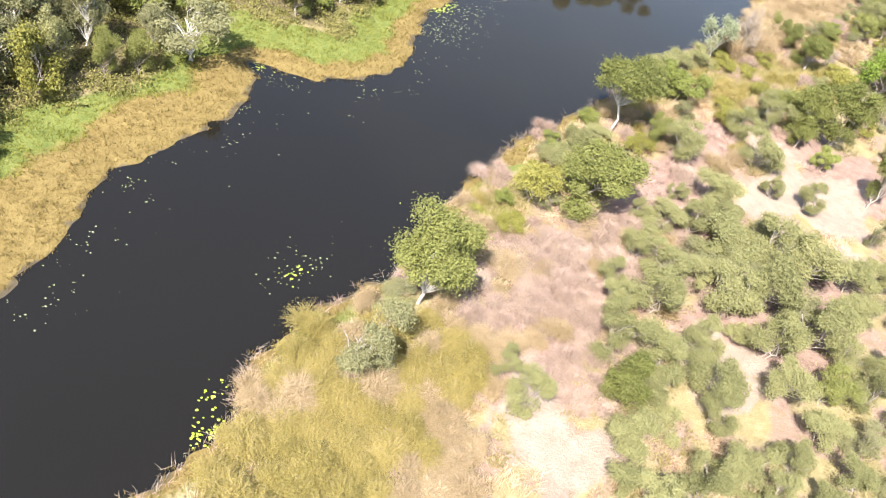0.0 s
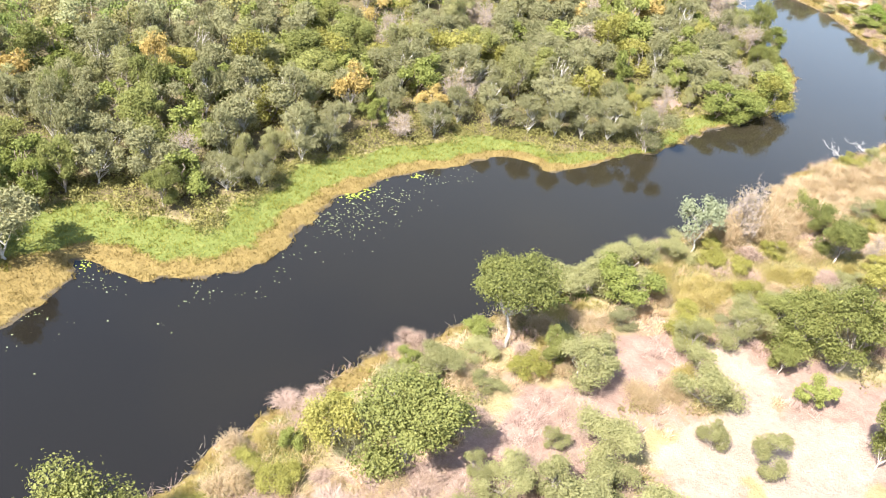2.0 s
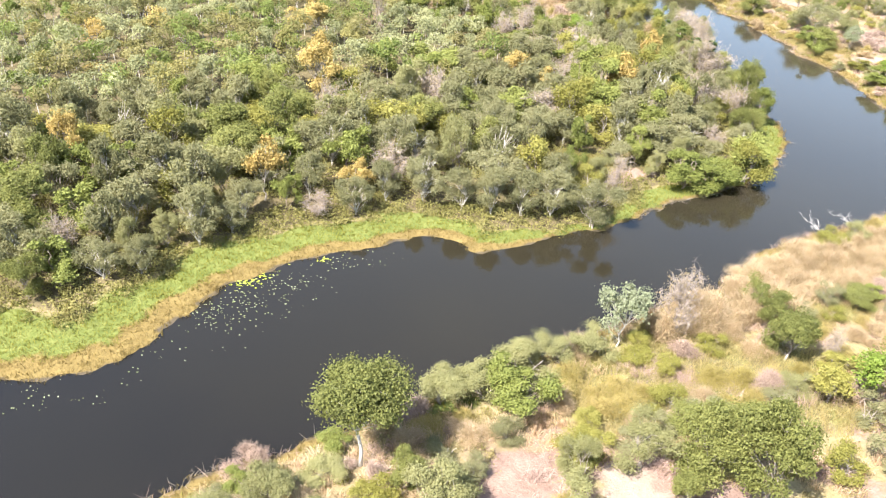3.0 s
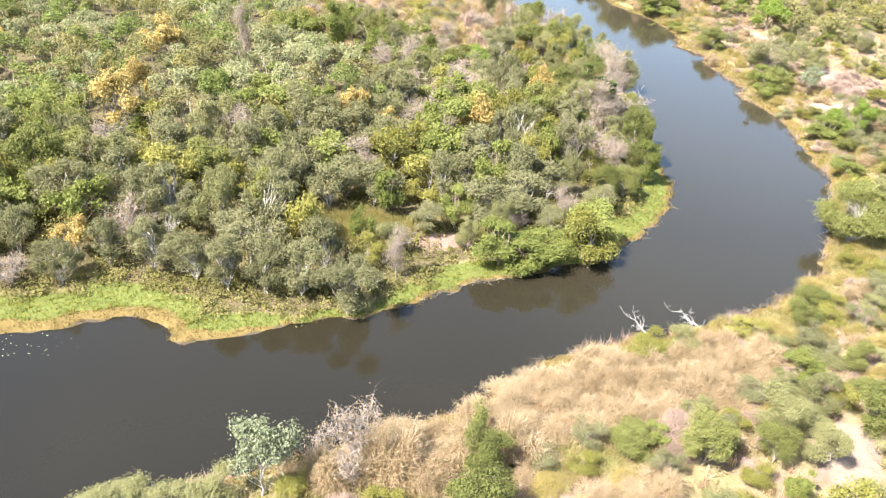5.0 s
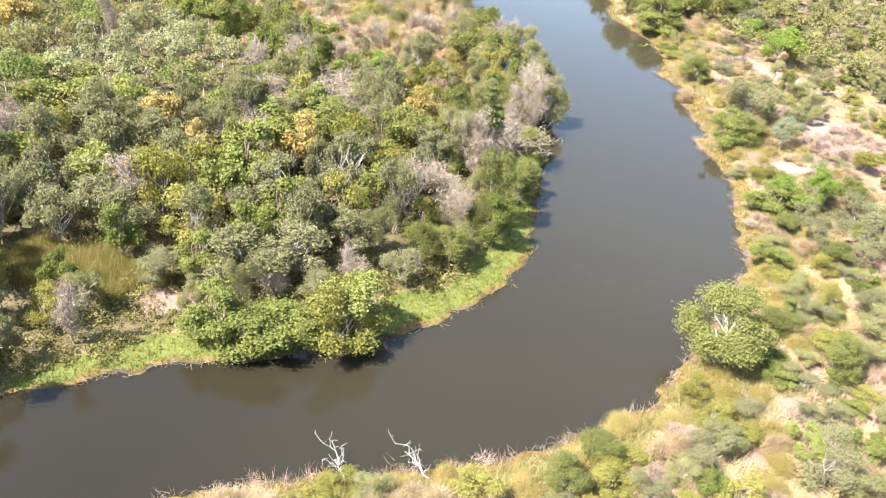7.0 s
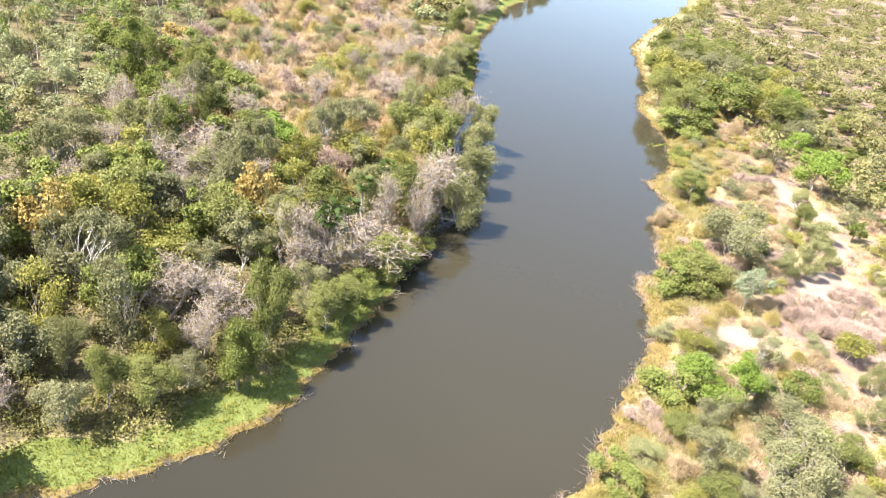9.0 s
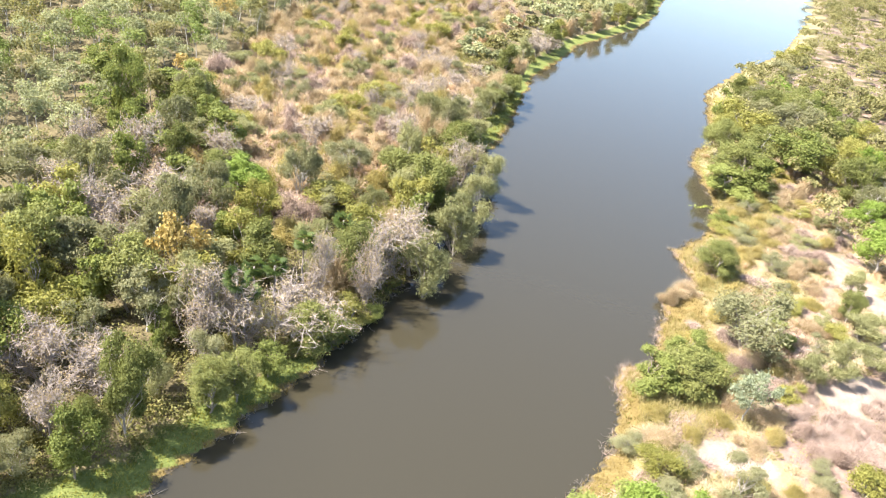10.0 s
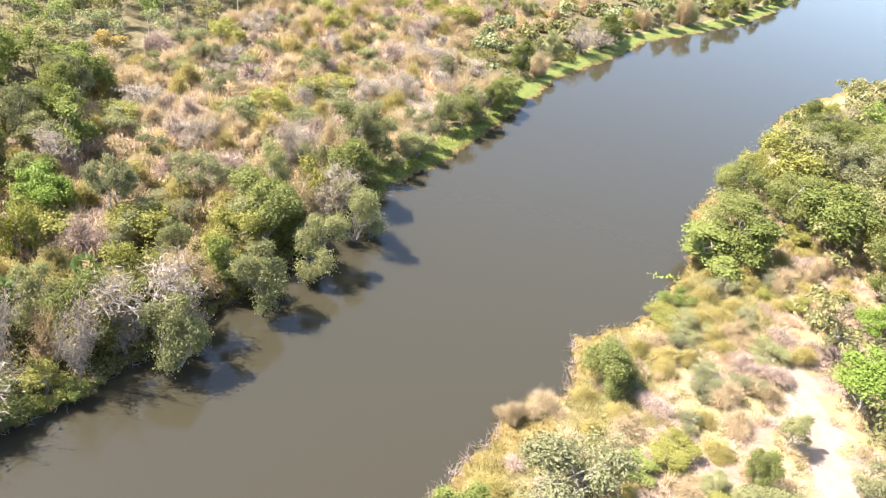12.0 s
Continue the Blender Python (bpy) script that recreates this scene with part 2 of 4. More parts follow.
def survey(x, y):
    """Distance from the water's edge (negative in the river), whether on the far bank, and that bank's grass width."""
    x, y = np.asarray(x, float), np.asarray(y, float)
    d_far, d_near = line_distance(x, y, FAR_BANK), line_distance(x, y, NEAR_BANK)
    d = np.minimum(d_far, d_near)
    d = np.where(inside(x, y, FAR_BANK + NEAR_BANK[::-1]), -d, d)
    d = d + 0.6 * wob(x, y, 6.0, 3) + 0.35 * wob(x, y, 2.6, 5)
    gy, gw = np.array(GRASS_WIDTH).T
    width = np.interp(y, gy, gw) * (1 + 0.18 * wob(x, y, 17, 8))
    return d, d_far < d_near, width


def ramp01(v, a, b):
    u = np.clip((v - a) / (b - a), 0, 1)
    return u * u * (3 - 2 * u)


def land_height(x, y, d=None, far=None):
    if d is None:
        d, far, _ = survey(x, y)
    up_far = 0.10 + 0.35 * ramp01(d, 0, 6) + 0.9 * ramp01(d, 7, 22) + 0.5 * ramp01(d, 20, 80)
    up_near = 0.08 + 0.75 * ramp01(d, 0, 7) + 0.8 * ramp01(d, 6, 22) + 0.5 * ramp01(d, 25, 90)
    bumps = (0.25 * wob(x, y, 13, 1) + 0.12 * wob(x, y, 4.3, 2)) * ramp01(d, 2, 10)
    land = np.where(far, up_far, up_near) + bumps
    return np.where(d > 0, land, np.maximum(-1.6, 0.08 + d * 0.35))


def ellipses(x, y, spots):
    """1 in the middle of each spot (x, y, half length, half width, turn in degrees), falling to 0 at twice its size."""
    out = np.zeros(np.shape(x))
    for cx, cy, a, b, turn in spots:
        c, s = math.cos(radians(turn)), math.sin(radians(turn))
        u, v = ((x - cx) * c + (y - cy) * s) / a, ((y - cy) * c - (x - cx) * s) / b
        out = np.maximum(out, 1 - ramp01(np.sqrt(u * u + v * v) + 0.22 * wob(x, y, 6, 4), 0.55, 1.35))
    return out


SAND = [(15, 54, 9, 4, 105), (20, 50, 6, 3, 60), (37, 68, 7, 4, 60), (34, 72, 6, 2.5, 70), (47, 110, 10, 4.5, 55), (47, 121, 8, 4, 110),
        (56, 112, 9, 6, 70), (55, 98, 6, 4, 40), (46, 100, 7, 3, 80), (84, 190, 3.5, 7, 0), (89, 203, 3, 6, 0), 
        (28, 370, 6, 3.6, 150), (21, 373, 4, 2.4, 150), (36, 368, 5, 3, 130), (45, 359, 5, 2.6, 120), (52, 342, 8, 4, 90), (56, 315, 5, 3, 50)]
SOIL = [(30, 102, 13, 7, 75), (24, 92, 9, 5, 60), (35, 118, 8, 5, 80), (12, 62, 10, 5, 100), (16, 70, 9, 6, 80), (22, 76, 8, 4, 60),
        (22, 202, 5, 3, 40), (60, 120, 12, 8, 60), (44, 84, 20, 12, 60), (50, 130, 10, 8, 60), (62, 330, 12, 8, 60)]
GREEN_NEAR = [(58, 199, 11, 4, 55), (72, 214, 11, 5, 65), (77, 243, 15, 6, 95), (74, 268, 11, 5, 105), (44, 146, 17, 9, 55), (58, 152, 12, 9, 50), (52, 138, 10, 6, 60), (-4, 47, 15, 9, 75), (4, 84, 9, 4, 70), (70, 228, 10, 5, 95), (66, 290, 14, 7, 110), (40, 322, 14, 7, 130),
              (18, 348, 12, 6, 140), (-4, 376, 16, 8, 140), (60, 175, 10, 5, 60)]
REED_NEAR = [(27.5, 332.5, 6.5, 3.2, 135), (10, 350, 4, 2, 130), (33, 321, 5.5, 3.0, 125), (44, 308, 5.0, 2.6, 140), (13, 346, 4.5, 1.8, 160), (53, 299, 5, 2.2, 120), (62, 284, 6, 2.5, 115), (-31, 385, 4, 2, 120), (58, 203, 5, 2, 50), (6, 100, 5, 1.8, 60)]
CLEARING = [(9, 196.5, 10, 4.5, 32), (22, 203, 4, 2.5, 40)]
STRAW_NEAR = [(56, 182, 17, 6, 55), (48, 168, 10, 5, 55), (66, 196, 9, 5, 60), (2, 48, 12, 8, 80)]
BRUSH = [(14, 68, 13, 9, 80), (22, 80, 10, 7, 70), (8, 60, 6, 4, 70), (28, 92, 8, 4, 70), (60, 183, 10, 5, 55), (74, 200, 6, 4, 60), (58, 335, 9, 7, 90)]
STRAW_FAR = [(-14, 278, 16, 9, 140), (-40, 272, 16, 9, 150), (-28, 283, 22, 14, 140), (-62, 298, 32, 17, 150), (-100, 326, 40, 20, 148), (-150, 372, 50, 22, 140), (-60, 330, 26, 9, 145), (-24, 302, 16, 6, 140)]


def link_mesh(name, verts, faces, mat, smooth=False, attrs=()):
    me = bpy.data.meshes.new(name)
    if isinstance(faces, np.ndarray):
        count, sides = faces.shape
        me.vertices.add(len(verts))
        me.vertices.foreach_set("co", np.asarray(verts, np.float32).ravel())
        me.loops.add(count * sides)
        me.loops.foreach_set("vertex_index", faces.astype(np.int32).ravel())
        me.polygons.add(count)
        me.polygons.foreach_set("loop_start", np.arange(0, count * sides, sides, dtype=np.int32))
        me.update(calc_edges=True)
    else:
        me.from_pydata(verts, [], faces)
    me.materials.append(mat)
    for key, domain, values in attrs:
        me.attributes.new(key, "FLOAT", domain).data.foreach_set("value", np.asarray(values, np.float32))
    me.polygons.foreach_set("use_smooth", [smooth] * len(me.polygons))
    me.update()
    return me


def build_ground():
    def axis(lo, hi, step, reach):
        core = list(np.arange(lo, hi + 0.1, step))
        s, a, b = step, lo, hi
        while b < reach:
            s *= 1.18
            a, b = a - s, b + s
            core = [a] + core + [b]
        return np.array(core)

    xs, ys = axis(-200, 190, 1.45, 3500), axis(25, 510, 1.45, 4200)
    gx, gy = np.meshgrid(xs, ys)
    x, y = gx.ravel(), gy.ravel()
    d, far, width = survey(x, y)
    z = land_height(x, y, d, far)
    nx, ny = len(xs), len(ys)
    i = (np.arange(ny - 1)[:, None] * nx + np.arange(nx - 1)).ravel()
    faces = np.stack([i, i + 1, i + nx + 1, i + nx], 1)
    near_w = 2.2 + 1.5 * wob(x, y, 26, 6)
    lush = np.where(far, (1 - ramp01(d, width * 0.85, width * 1.2)), 0.8 * (1 - ramp01(d, near_w, near_w + 2.5)) * (0.5 + 0.5 * wob(x, y, 31, 7)))
    fringe = np.interp(y, [95, 100, 165, 172], [0.62, 0.30, 0.30, 0.12])
    reed = np.where(far, 1 - ramp01(d, width * fringe * 0.7, width * fringe * 1.5), np.maximum(0.9 * (1 - ramp01(d, 0.8, 2.4)), ellipses(x, y, REED_NEAR)))
    straw = ellipses(x, y, STRAW_FAR)
    lush = np.maximum(lush, np.where(far, 0, 0.55 * ellipses(x, y, GREEN_NEAR)))
    forest = np.where(far, ramp01(d, width * 0.9, width * 1.4) * (1 - straw), 0.75 * ramp01(y, 380, 420) * ramp01(d, 3, 8))
    sand = np.where(far, 0, ellipses(x, y, SAND)) * ramp01(d, 3, 6)
    soil = np.where(far, np.maximum(ellipses(x, y, SOIL[6:7]), straw * (0.25 + 0.75 * (0.5 + 0.5 * wob(x, y, 11, 45)))), ellipses(x, y, SOIL)) * ramp01(d, 3, 7)
    soil = np.where(far, soil, np.maximum(soil, 0.6 * ramp01(d, 5, 12) * ramp01(0.5 + 0.5 * wob(x, y, 9, 52), 0.3, 0.6)))
    mud = 1 - ramp01(d, -0.2, 0.25)
    me = link_mesh("ground", np.stack([x, y, z], 1), faces, GROUND, True,
                   [(k, "POINT", v) for k, v in (("lush", lush), ("reed", reed), ("forest", forest), ("sand", sand), ("soil", soil), ("mud", mud))])
    return tagged(new("ground", me), "dry grassy river flats with sandy patches and green banks", "ground", kind="structure")


build_ground()
w_me = link_mesh("water", [(-1200, -400, 0), (300, -400, 0), (300, 1500, 0), (-1200, 1500, 0)], [(0, 1, 2, 3)], WATER)
tagged(new("water", w_me), "calm dark brown river water between grassy banks", "river", kind="structure")


# ---- plant geometry ----
def rand_dirs(rng, n):
    v = rng.normal(size=(n, 3))
    return v / np.linalg.norm(v, axis=1, keepdims=True)


def leaf_quads(rng, centres, size, narrow=0.55, droop=0.0, facing=None):
    """A lozenge leaf spray at each centre. Its face looks roughly the way of facing, as leaves turn to the light; droop hangs it down."""
    n = len(centres)
    face = rand_dirs(rng, n) * 0.8
    if facing is not None:
        face = face + facing * 0.8 + np.array((-0.05, -0.15, 0.28))
    face /= np.linalg.norm(face, axis=1, keepdims=True) + 1e-9
    along = np.cross(face, rand_dirs(rng, n))
    along[:, 2] -= droop
    along /= np.linalg.norm(along, axis=1, keepdims=True) + 1e-9
    side = np.cross(face, along)
    side /= np.linalg.norm(side, axis=1, keepdims=True) + 1e-9
    s = (size * rng.uniform(0.55, 1.4, n))[:, None]
    bend = face * s * 0.16
    v = np.stack([centres - along * s * 0.5, centres + side * s * narrow * 0.5 + bend, centres + along * s * 0.5, centres - side * s * narrow * 0.5 + bend], 1)
    return v.reshape(-1, 3)


def quad_faces(n):
    return np.arange(4 * n).reshape(-1, 4)


def tube(verts, faces, pts, radii, sides=6):
    """A tapered, bent limb through the points."""
    start = len(verts)
    for k, (p, r) in enumerate(zip(pts, radii)):
        ahead = (pts[min(k + 1, len(pts) - 1)] - pts[max(k - 1, 0)])
        ahead = ahead / (np.linalg.norm(ahead) + 1e-9)
        a = np.cross(ahead, (0.31, 0.95, 0.05) if abs(ahead[2]) > 0.6 else (0, 0, 1))
        a /= np.linalg.norm(a) + 1e-9
        b = np.cross(ahead, a)
        for s in range(sides):
            t = 6.2832 * s / sides
            verts.append(tuple(p + r * (math.cos(t) * a + math.sin(t) * b)))
    for k in range(len(pts) - 1):
        for s in range(sides):
            i, j = start + k * sides + s, start + k * sides + (s + 1) % sides
            faces.append((i, j, j + sides, i + sides))
    faces.append(tuple(range(start + (len(pts) - 1) * sides, start + len(pts) * sides)))


def limb(rng, a, b, r0, r1, verts, faces, wander=0.08, steps=4, sides=6, arch=0.0):
    a, b = np.array(a, float), np.array(b, float)
    length = np.linalg.norm(b - a)
    pts = []
    for k in range(steps + 1):
        u = k / steps
        off = rng.normal(size=3) * wander * length * math.sin(math.pi * u)
        pts.append(a + (b - a) * u + off + np.array((0, 0, arch * length * math.sin(math.pi * u))))
    tube(verts, faces, pts, [r0 + (r1 - r0) * k / steps for k in range(steps + 1)], sides)
    return pts


# shape of each kind: crown span (low, high) as share of height, lobes, leaves per lobe, leaf size, narrowness, droop, trunks, leaf and bark
KINDS = {
    "dense": dict(low=0.0, high=1.0, lobes=34, leaves=560, size=0.215, narrow=0.72, droop=0.1, stems=1, leaf="dense", bark="grey", lobe=0.165, fill=0.6, even=True),
    "crowned": dict(low=0.38, high=1.0, lobes=34, leaves=620, size=0.2, narrow=0.72, droop=0.1, stems=1, leaf="dense", bark="white", lobe=0.165, fill=0.6, even=True),
    "gum": dict(low=0.1, high=1.0, lobes=32, leaves=390, size=0.26, narrow=0.5, droop=0.3, stems=2, leaf="gum", bark="grey", lobe=0.17, fill=0.45),
    "biggum": dict(low=0.24, high=1.0, lobes=64, leaves=390, size=0.24, narrow=0.5, droop=0.3, stems=2, leaf="dense", bark="white", lobe=0.15, fill=0.4, even=True),
    "tallgum": dict(low=0.26, high=1.0, lobes=30, leaves=270, size=0.34, narrow=0.46, droop=0.35, stems=2, leaf="grey", bark="white", lobe=0.15, fill=0.4),
    "pale": dict(low=0.30, high=1.0, lobes=16, leaves=220, size=0.4, narrow=0.6, droop=0.2, stems=1, leaf="pale", bark="white", lobe=0.2, fill=0.45),
    "greyshrub": dict(low=0.02, high=1.0, lobes=26, leaves=330, size=0.27, narrow=0.5, droop=0.2, stems=3, leaf="grey", bark="grey", lobe=0.17, fill=0.45),
    "green": dict(low=0.04, high=1.0, lobes=26, leaves=350, size=0.3, narrow=0.75, droop=0.2, stems=1, leaf="green", bark="brown", lobe=0.17, fill=0.45),
    "lime": dict(low=0.10, high=1.0, lobes=28, leaves=430, size=0.25, narrow=0.8, droop=0.1, stems=1, leaf="lime", bark="grey", lobe=0.165, fill=0.45, even=True),
    "yellow": dict(low=0.06, high=1.0, lobes=20, leaves=350, size=0.3, narrow=0.7, droop=0.2, stems=2, leaf="yellow", bark="grey", lobe=0.2, fill=0.45),
    "orange": dict(low=0.2, high=1.0, lobes=24, leaves=190, size=0.36, narrow=0.7, droop=0.2, stems=1, leaf="orange", bark="grey", lobe=0.18, fill=0.45),
    "cone": dict(low=0.02, high=1.0, lobes=20, leaves=160, size=0.42, narrow=0.6, droop=0.0, stems=1, leaf="dense", bark="brown", lobe=0.17, fill=0.45, taper=0.75),
}
LABELS = {
    "dense": ("broadleaf_tree", "round-crowned deep green broadleaf tree on the sandy riverbank", "tree"),
    "crowned": ("crowned_tree", "big deep green tree with a pale bare trunk above the river", "tree"),
    "gum": ("gum_tree", "small olive-green gum tree with several pale leaning stems", "tree"),
    "biggum": ("spreading_gum_tree", "spreading olive-green gum tree with pale forked stems at the bank", "tree"),
    "tallgum": ("tall_gum_tree", "tall grey-green gum tree with a forked white trunk", "tree"),
    "pale": ("pale_gum_tree", "slender white-trunked tree with pale silvery leaves", "tree"),
    "greyshrub": ("grey_shrub", "bushy grey-green shrub standing in dry grass", "shrub"),
    "green": ("leafy_tree", "leafy bright green tree with large soft leaves", "tree"),
    "lime": ("lime_tree", "vivid lime-green leafy tree among dry grass", "tree"),
    "yellow": ("yellow_green_tree", "bushy yellow-green tree with thin grey stems", "tree"),
    "orange": ("orange_tree", "tree with orange-yellow turning leaves in the woodland", "tree"),
    "cone": ("upright_bush", "narrow dark green upright bush beside dry reeds", "bush"),
    "strawbush": ("straw_bush", "feathery straw-coloured dry bush of arching stalks", "bush"),
    "canebush": ("cane_bush", "feathery yellow-green cane clump arching over dry grass", "bush"),
    "brush": ("bare_bush", "tangled leafless pinkish-brown bush on bare soil", "bush"),
    "bare": ("bare_tree", "leafless pinkish-grey tree with dense bare twigs", "tree"),
    "palm": ("fan_palm", "tall thin fan palm rising above the undergrowth", "palm"),
}


def crown_lobes(rng, k, height, width):
    """Leaf clusters of a crown: a handful of uneven sub-crowns, each hung with lobes on its outer side."""
    low, high = k["low"] * height, k["high"] * height
    mid, half, span = (low + high) / 2, (high - low) / 2, width / 2
    even = k.get("even", False)  # a full, rounded crown; others break up into uneven clumps
    subs = []
    for i in range(k.get("subs", 6)):
        a = 6.2832 * (i + rng.uniform(-0.3, 0.3)) / k.get("subs", 6)
        r, up = (rng.uniform(0.25, 0.62), rng.uniform(-0.5, 0.5)) if even else (rng.uniform(0.2, 0.8), rng.uniform(-0.65, 0.55))
        subs.append((np.array((math.cos(a) * r, math.sin(a) * r, up)), rng.uniform(0.32 if even else 0.22, 0.47)))
    subs.append((np.array((rng.normal() * 0.1, rng.normal() * 0.1, 0.5)), 0.42))
    out = []
    for i in range(k["lobes"]):
        c, r = subs[i % len(subs)]
        v = rand_dirs(rng, 1)[0] + c * 0.9 + (0, 0, 0.2)
        v = v / np.linalg.norm(v)
        p = c + v * r * rng.uniform(0.6, 1.0)
        if i % 7 == 6:  # a few close over the stem
            p = np.array((rng.normal() * 0.2, rng.normal() * 0.2, rng.uniform(0.15, 0.75)))
        reach = 0.95 if even else 1.05
        if np.linalg.norm(p) > reach:
            p = p * reach / np.linalg.norm(p)
        wide = span * (1 - k["taper"] * max(0.0, p[2] * 0.5 + 0.5)) if "taper" in k else span
        out.append((np.array((p[0] * wide, p[1] * wide, mid + p[2] * half)), k["lobe"] * width * rng.uniform(0.5, 1.15)))
    return out


def tree_meshes(kind, seed, coarse=False, height=10.0, width=8.0):
    """Trunk and crown meshes of one tree, 10 m high and 8 m wide, which each copy scales. coarse: fewer, larger sprays, for trees far off."""
    k, rng = dict(KINDS[kind]), np.random.default_rng(seed)
    if coarse:
        k["leaves"], k["size"] = int(k["leaves"] * 0.6), k["size"] * 1.28
    lobes = crown_lobes(rng, k, height, width)
    verts, faces = [], []
    stems = []
    for s in range(k["stems"]):
        a = rng.uniform(0, 6.28)
        foot = np.array((math.cos(a), math.sin(a), 0)) * (0.25 if k["stems"] > 1 else 0) + (0, 0, -0.3)
        lean = rng.normal(size=2) * (0.03 if kind == "pale" else 0.10 if k["stems"] == 1 else 0.18) * height
        tip = np.array((lean[0] * 0.6, lean[1] * 0.6, height * (rng.uniform(0.62, 0.78) if k["stems"] == 1 else rng.uniform(0.48, 0.64))))
        pts = limb(rng, foot, tip, 0.019 * height / k["stems"] ** 0.5, 0.05, verts, faces, 0.05, 6, 7)
        stems.append(pts)
    for c, r in lobes:
        pts = stems[rng.integers(len(stems))]
        near = min(pts[1:], key=lambda p: np.linalg.norm(p - (c - (0, 0, 0.32 * height))))
        limb(rng, near, c, 0.06 if kind == "tallgum" else 0.045, 0.018, verts, faces, 0.10, 2, 4, 0.06)
        for _ in range(0 if coarse else 1):
            e = c + rand_dirs(rng, 1)[0] * r * 0.9
            limb(rng, c * 0.6 + near * 0.4, e, 0.03, 0.01, verts, faces, 0.1, 2, 3)
    trunk = link_mesh("trunk", verts, faces, BARK[k["bark"]], True)
    centres, facing = [], []
    for c, r in lobes:
        n = int(k["leaves"] * rng.uniform(0.75, 1.25))
        v = rand_dirs(rng, n) + (0, 0, 0.28)
        v /= np.linalg.norm(v, axis=1, keepdims=True)
        rad = r * (k["fill"] + (1 - k["fill"]) * rng.random(n)) * (1 + 0.25 * np.sin(5 * v[:, 0] + 7 * v[:, 2] + rng.uniform(0, 6))) * (1 + 0.5 * rng.random(n) ** 5)
        p = c + v * rad[:, None] * (1.1, 1.1, 0.85)
        centres.append(p)
        facing.append(v)
    centres, facing = np.concatenate(centres), np.concatenate(facing)
    keep = centres[:, 2] > 0.1
    centres, facing = centres[keep], facing[keep]
    q = leaf_quads(rng, centres, k["size"], k["narrow"], k["droop"], facing)
    crown = link_mesh("crown", q, quad_faces(len(centres)), LEAF[k["leaf"]])
    return [("trunk", trunk), ("crown", crown)]


def bare_meshes(seed, height=10.0, width=8.0):
    """A leafless tree: forked limbs, then a dense haze of thin bent twigs and a few dry leaves."""
    rng = np.random.default_rng(seed)
    k = dict(low=0.28, high=1.0, lobes=24, lobe=0.19)
    lobes = crown_lobes(rng, k, height, width)
    verts, faces = [], []
    pts = limb(rng, (0, 0, -0.3), (rng.normal() * 0.8, rng.normal() * 0.8, height * 0.6), 0.28, 0.10, verts, faces, 0.05, 6, 7)
    tv, tf = [], []
    leaves = []
    for c, r in lobes:
        near = min(pts[1:], key=lambda p: np.linalg.norm(p - (c - (0, 0, 0.3 * height))))
        way = limb(rng, near, c, 0.06, 0.022, verts, faces, 0.10, 4, 5, 0.08)
        for _ in range(9):
            b = way[rng.integers(1, 5)]
            e = b + (rand_dirs(rng, 1)[0] + (0, 0, 0.25)) * r * 1.3
            sub = limb(rng, b, e, 0.032, 0.01, tv, tf, 0.12, 3, 3)
            for _ in range(10):
                s = sub[rng.integers(1, 4)]
                tip = s + (rand_dirs(rng, 1)[0] + (0, 0, 0.1)) * r * rng.uniform(0.4, 0.9)
                side = np.cross(tip - s, rand_dirs(rng, 1)[0])
                side *= 0.028 / (np.linalg.norm(side) + 1e-6)
                n = len(tv)
                tv.extend([tuple(s - side), tuple(s + side), tuple(tip)])
                tf.append((n, n + 1, n + 2))
                if rng.random() < 0.6:
                    leaves.append(tip)
    trunk = link_mesh("trunk", verts, faces, BARK["pink"], True)
    twigs = link_mesh("twig_crown", tv, tf, BARK["pink"])
    q = leaf_quads(rng, np.array(leaves), 0.26, 0.5, 0.2)
    dry = link_mesh("leaves", q, quad_faces(len(leaves)), LEAF["straw"])
    return [("trunk", trunk), ("twig_crown", twigs), ("leaves", dry)]


def palm_meshes(seed, height=10.0, width=4.0):
    """A fan palm: thin trunk, and a head of stalked fans cut into ribs."""
    rng = np.random.default_rng(seed)
    verts, faces = [], []
    top = np.array((rng.normal() * 0.3, rng.normal() * 0.3, height * 0.86))
    limb(rng, (0, 0, -0.3), top, 0.17, 0.11, verts, faces, 0.02, 8, 8)
    trunk = link_mesh("trunk", verts, faces, BARK["grey"], True)
    fv, ff = [], []
    for _ in range(34):
        d = rand_dirs(rng, 1)[0]
        d[2] = d[2] * 0.75 + 0.15
        hub = top + d * width * 0.25
        side = np.cross(d, (0.1, 0.2, 1))
        side /= np.linalg.norm(side) + 1e-9
        for a in np.linspace(-1.25, 1.25, 11):
            way = d * math.cos(a) + side * math.sin(a)
            tip = hub + way * width * 0.27 - np.array((0, 0, 0.18 * abs(a) + 0.15))
            w = np.cross(way, np.cross(d, side)) * 0.07
            mid = (hub + tip) / 2
            n = len(fv)
            fv.extend([tuple(hub), tuple(mid + w), tuple(tip), tuple(mid - w)])
            ff.append((n, n + 1, n + 2, n + 3))
    head = link_mesh("fronds", fv, ff, LEAF["palm"])
    return [("trunk", trunk), ("fronds", head)]


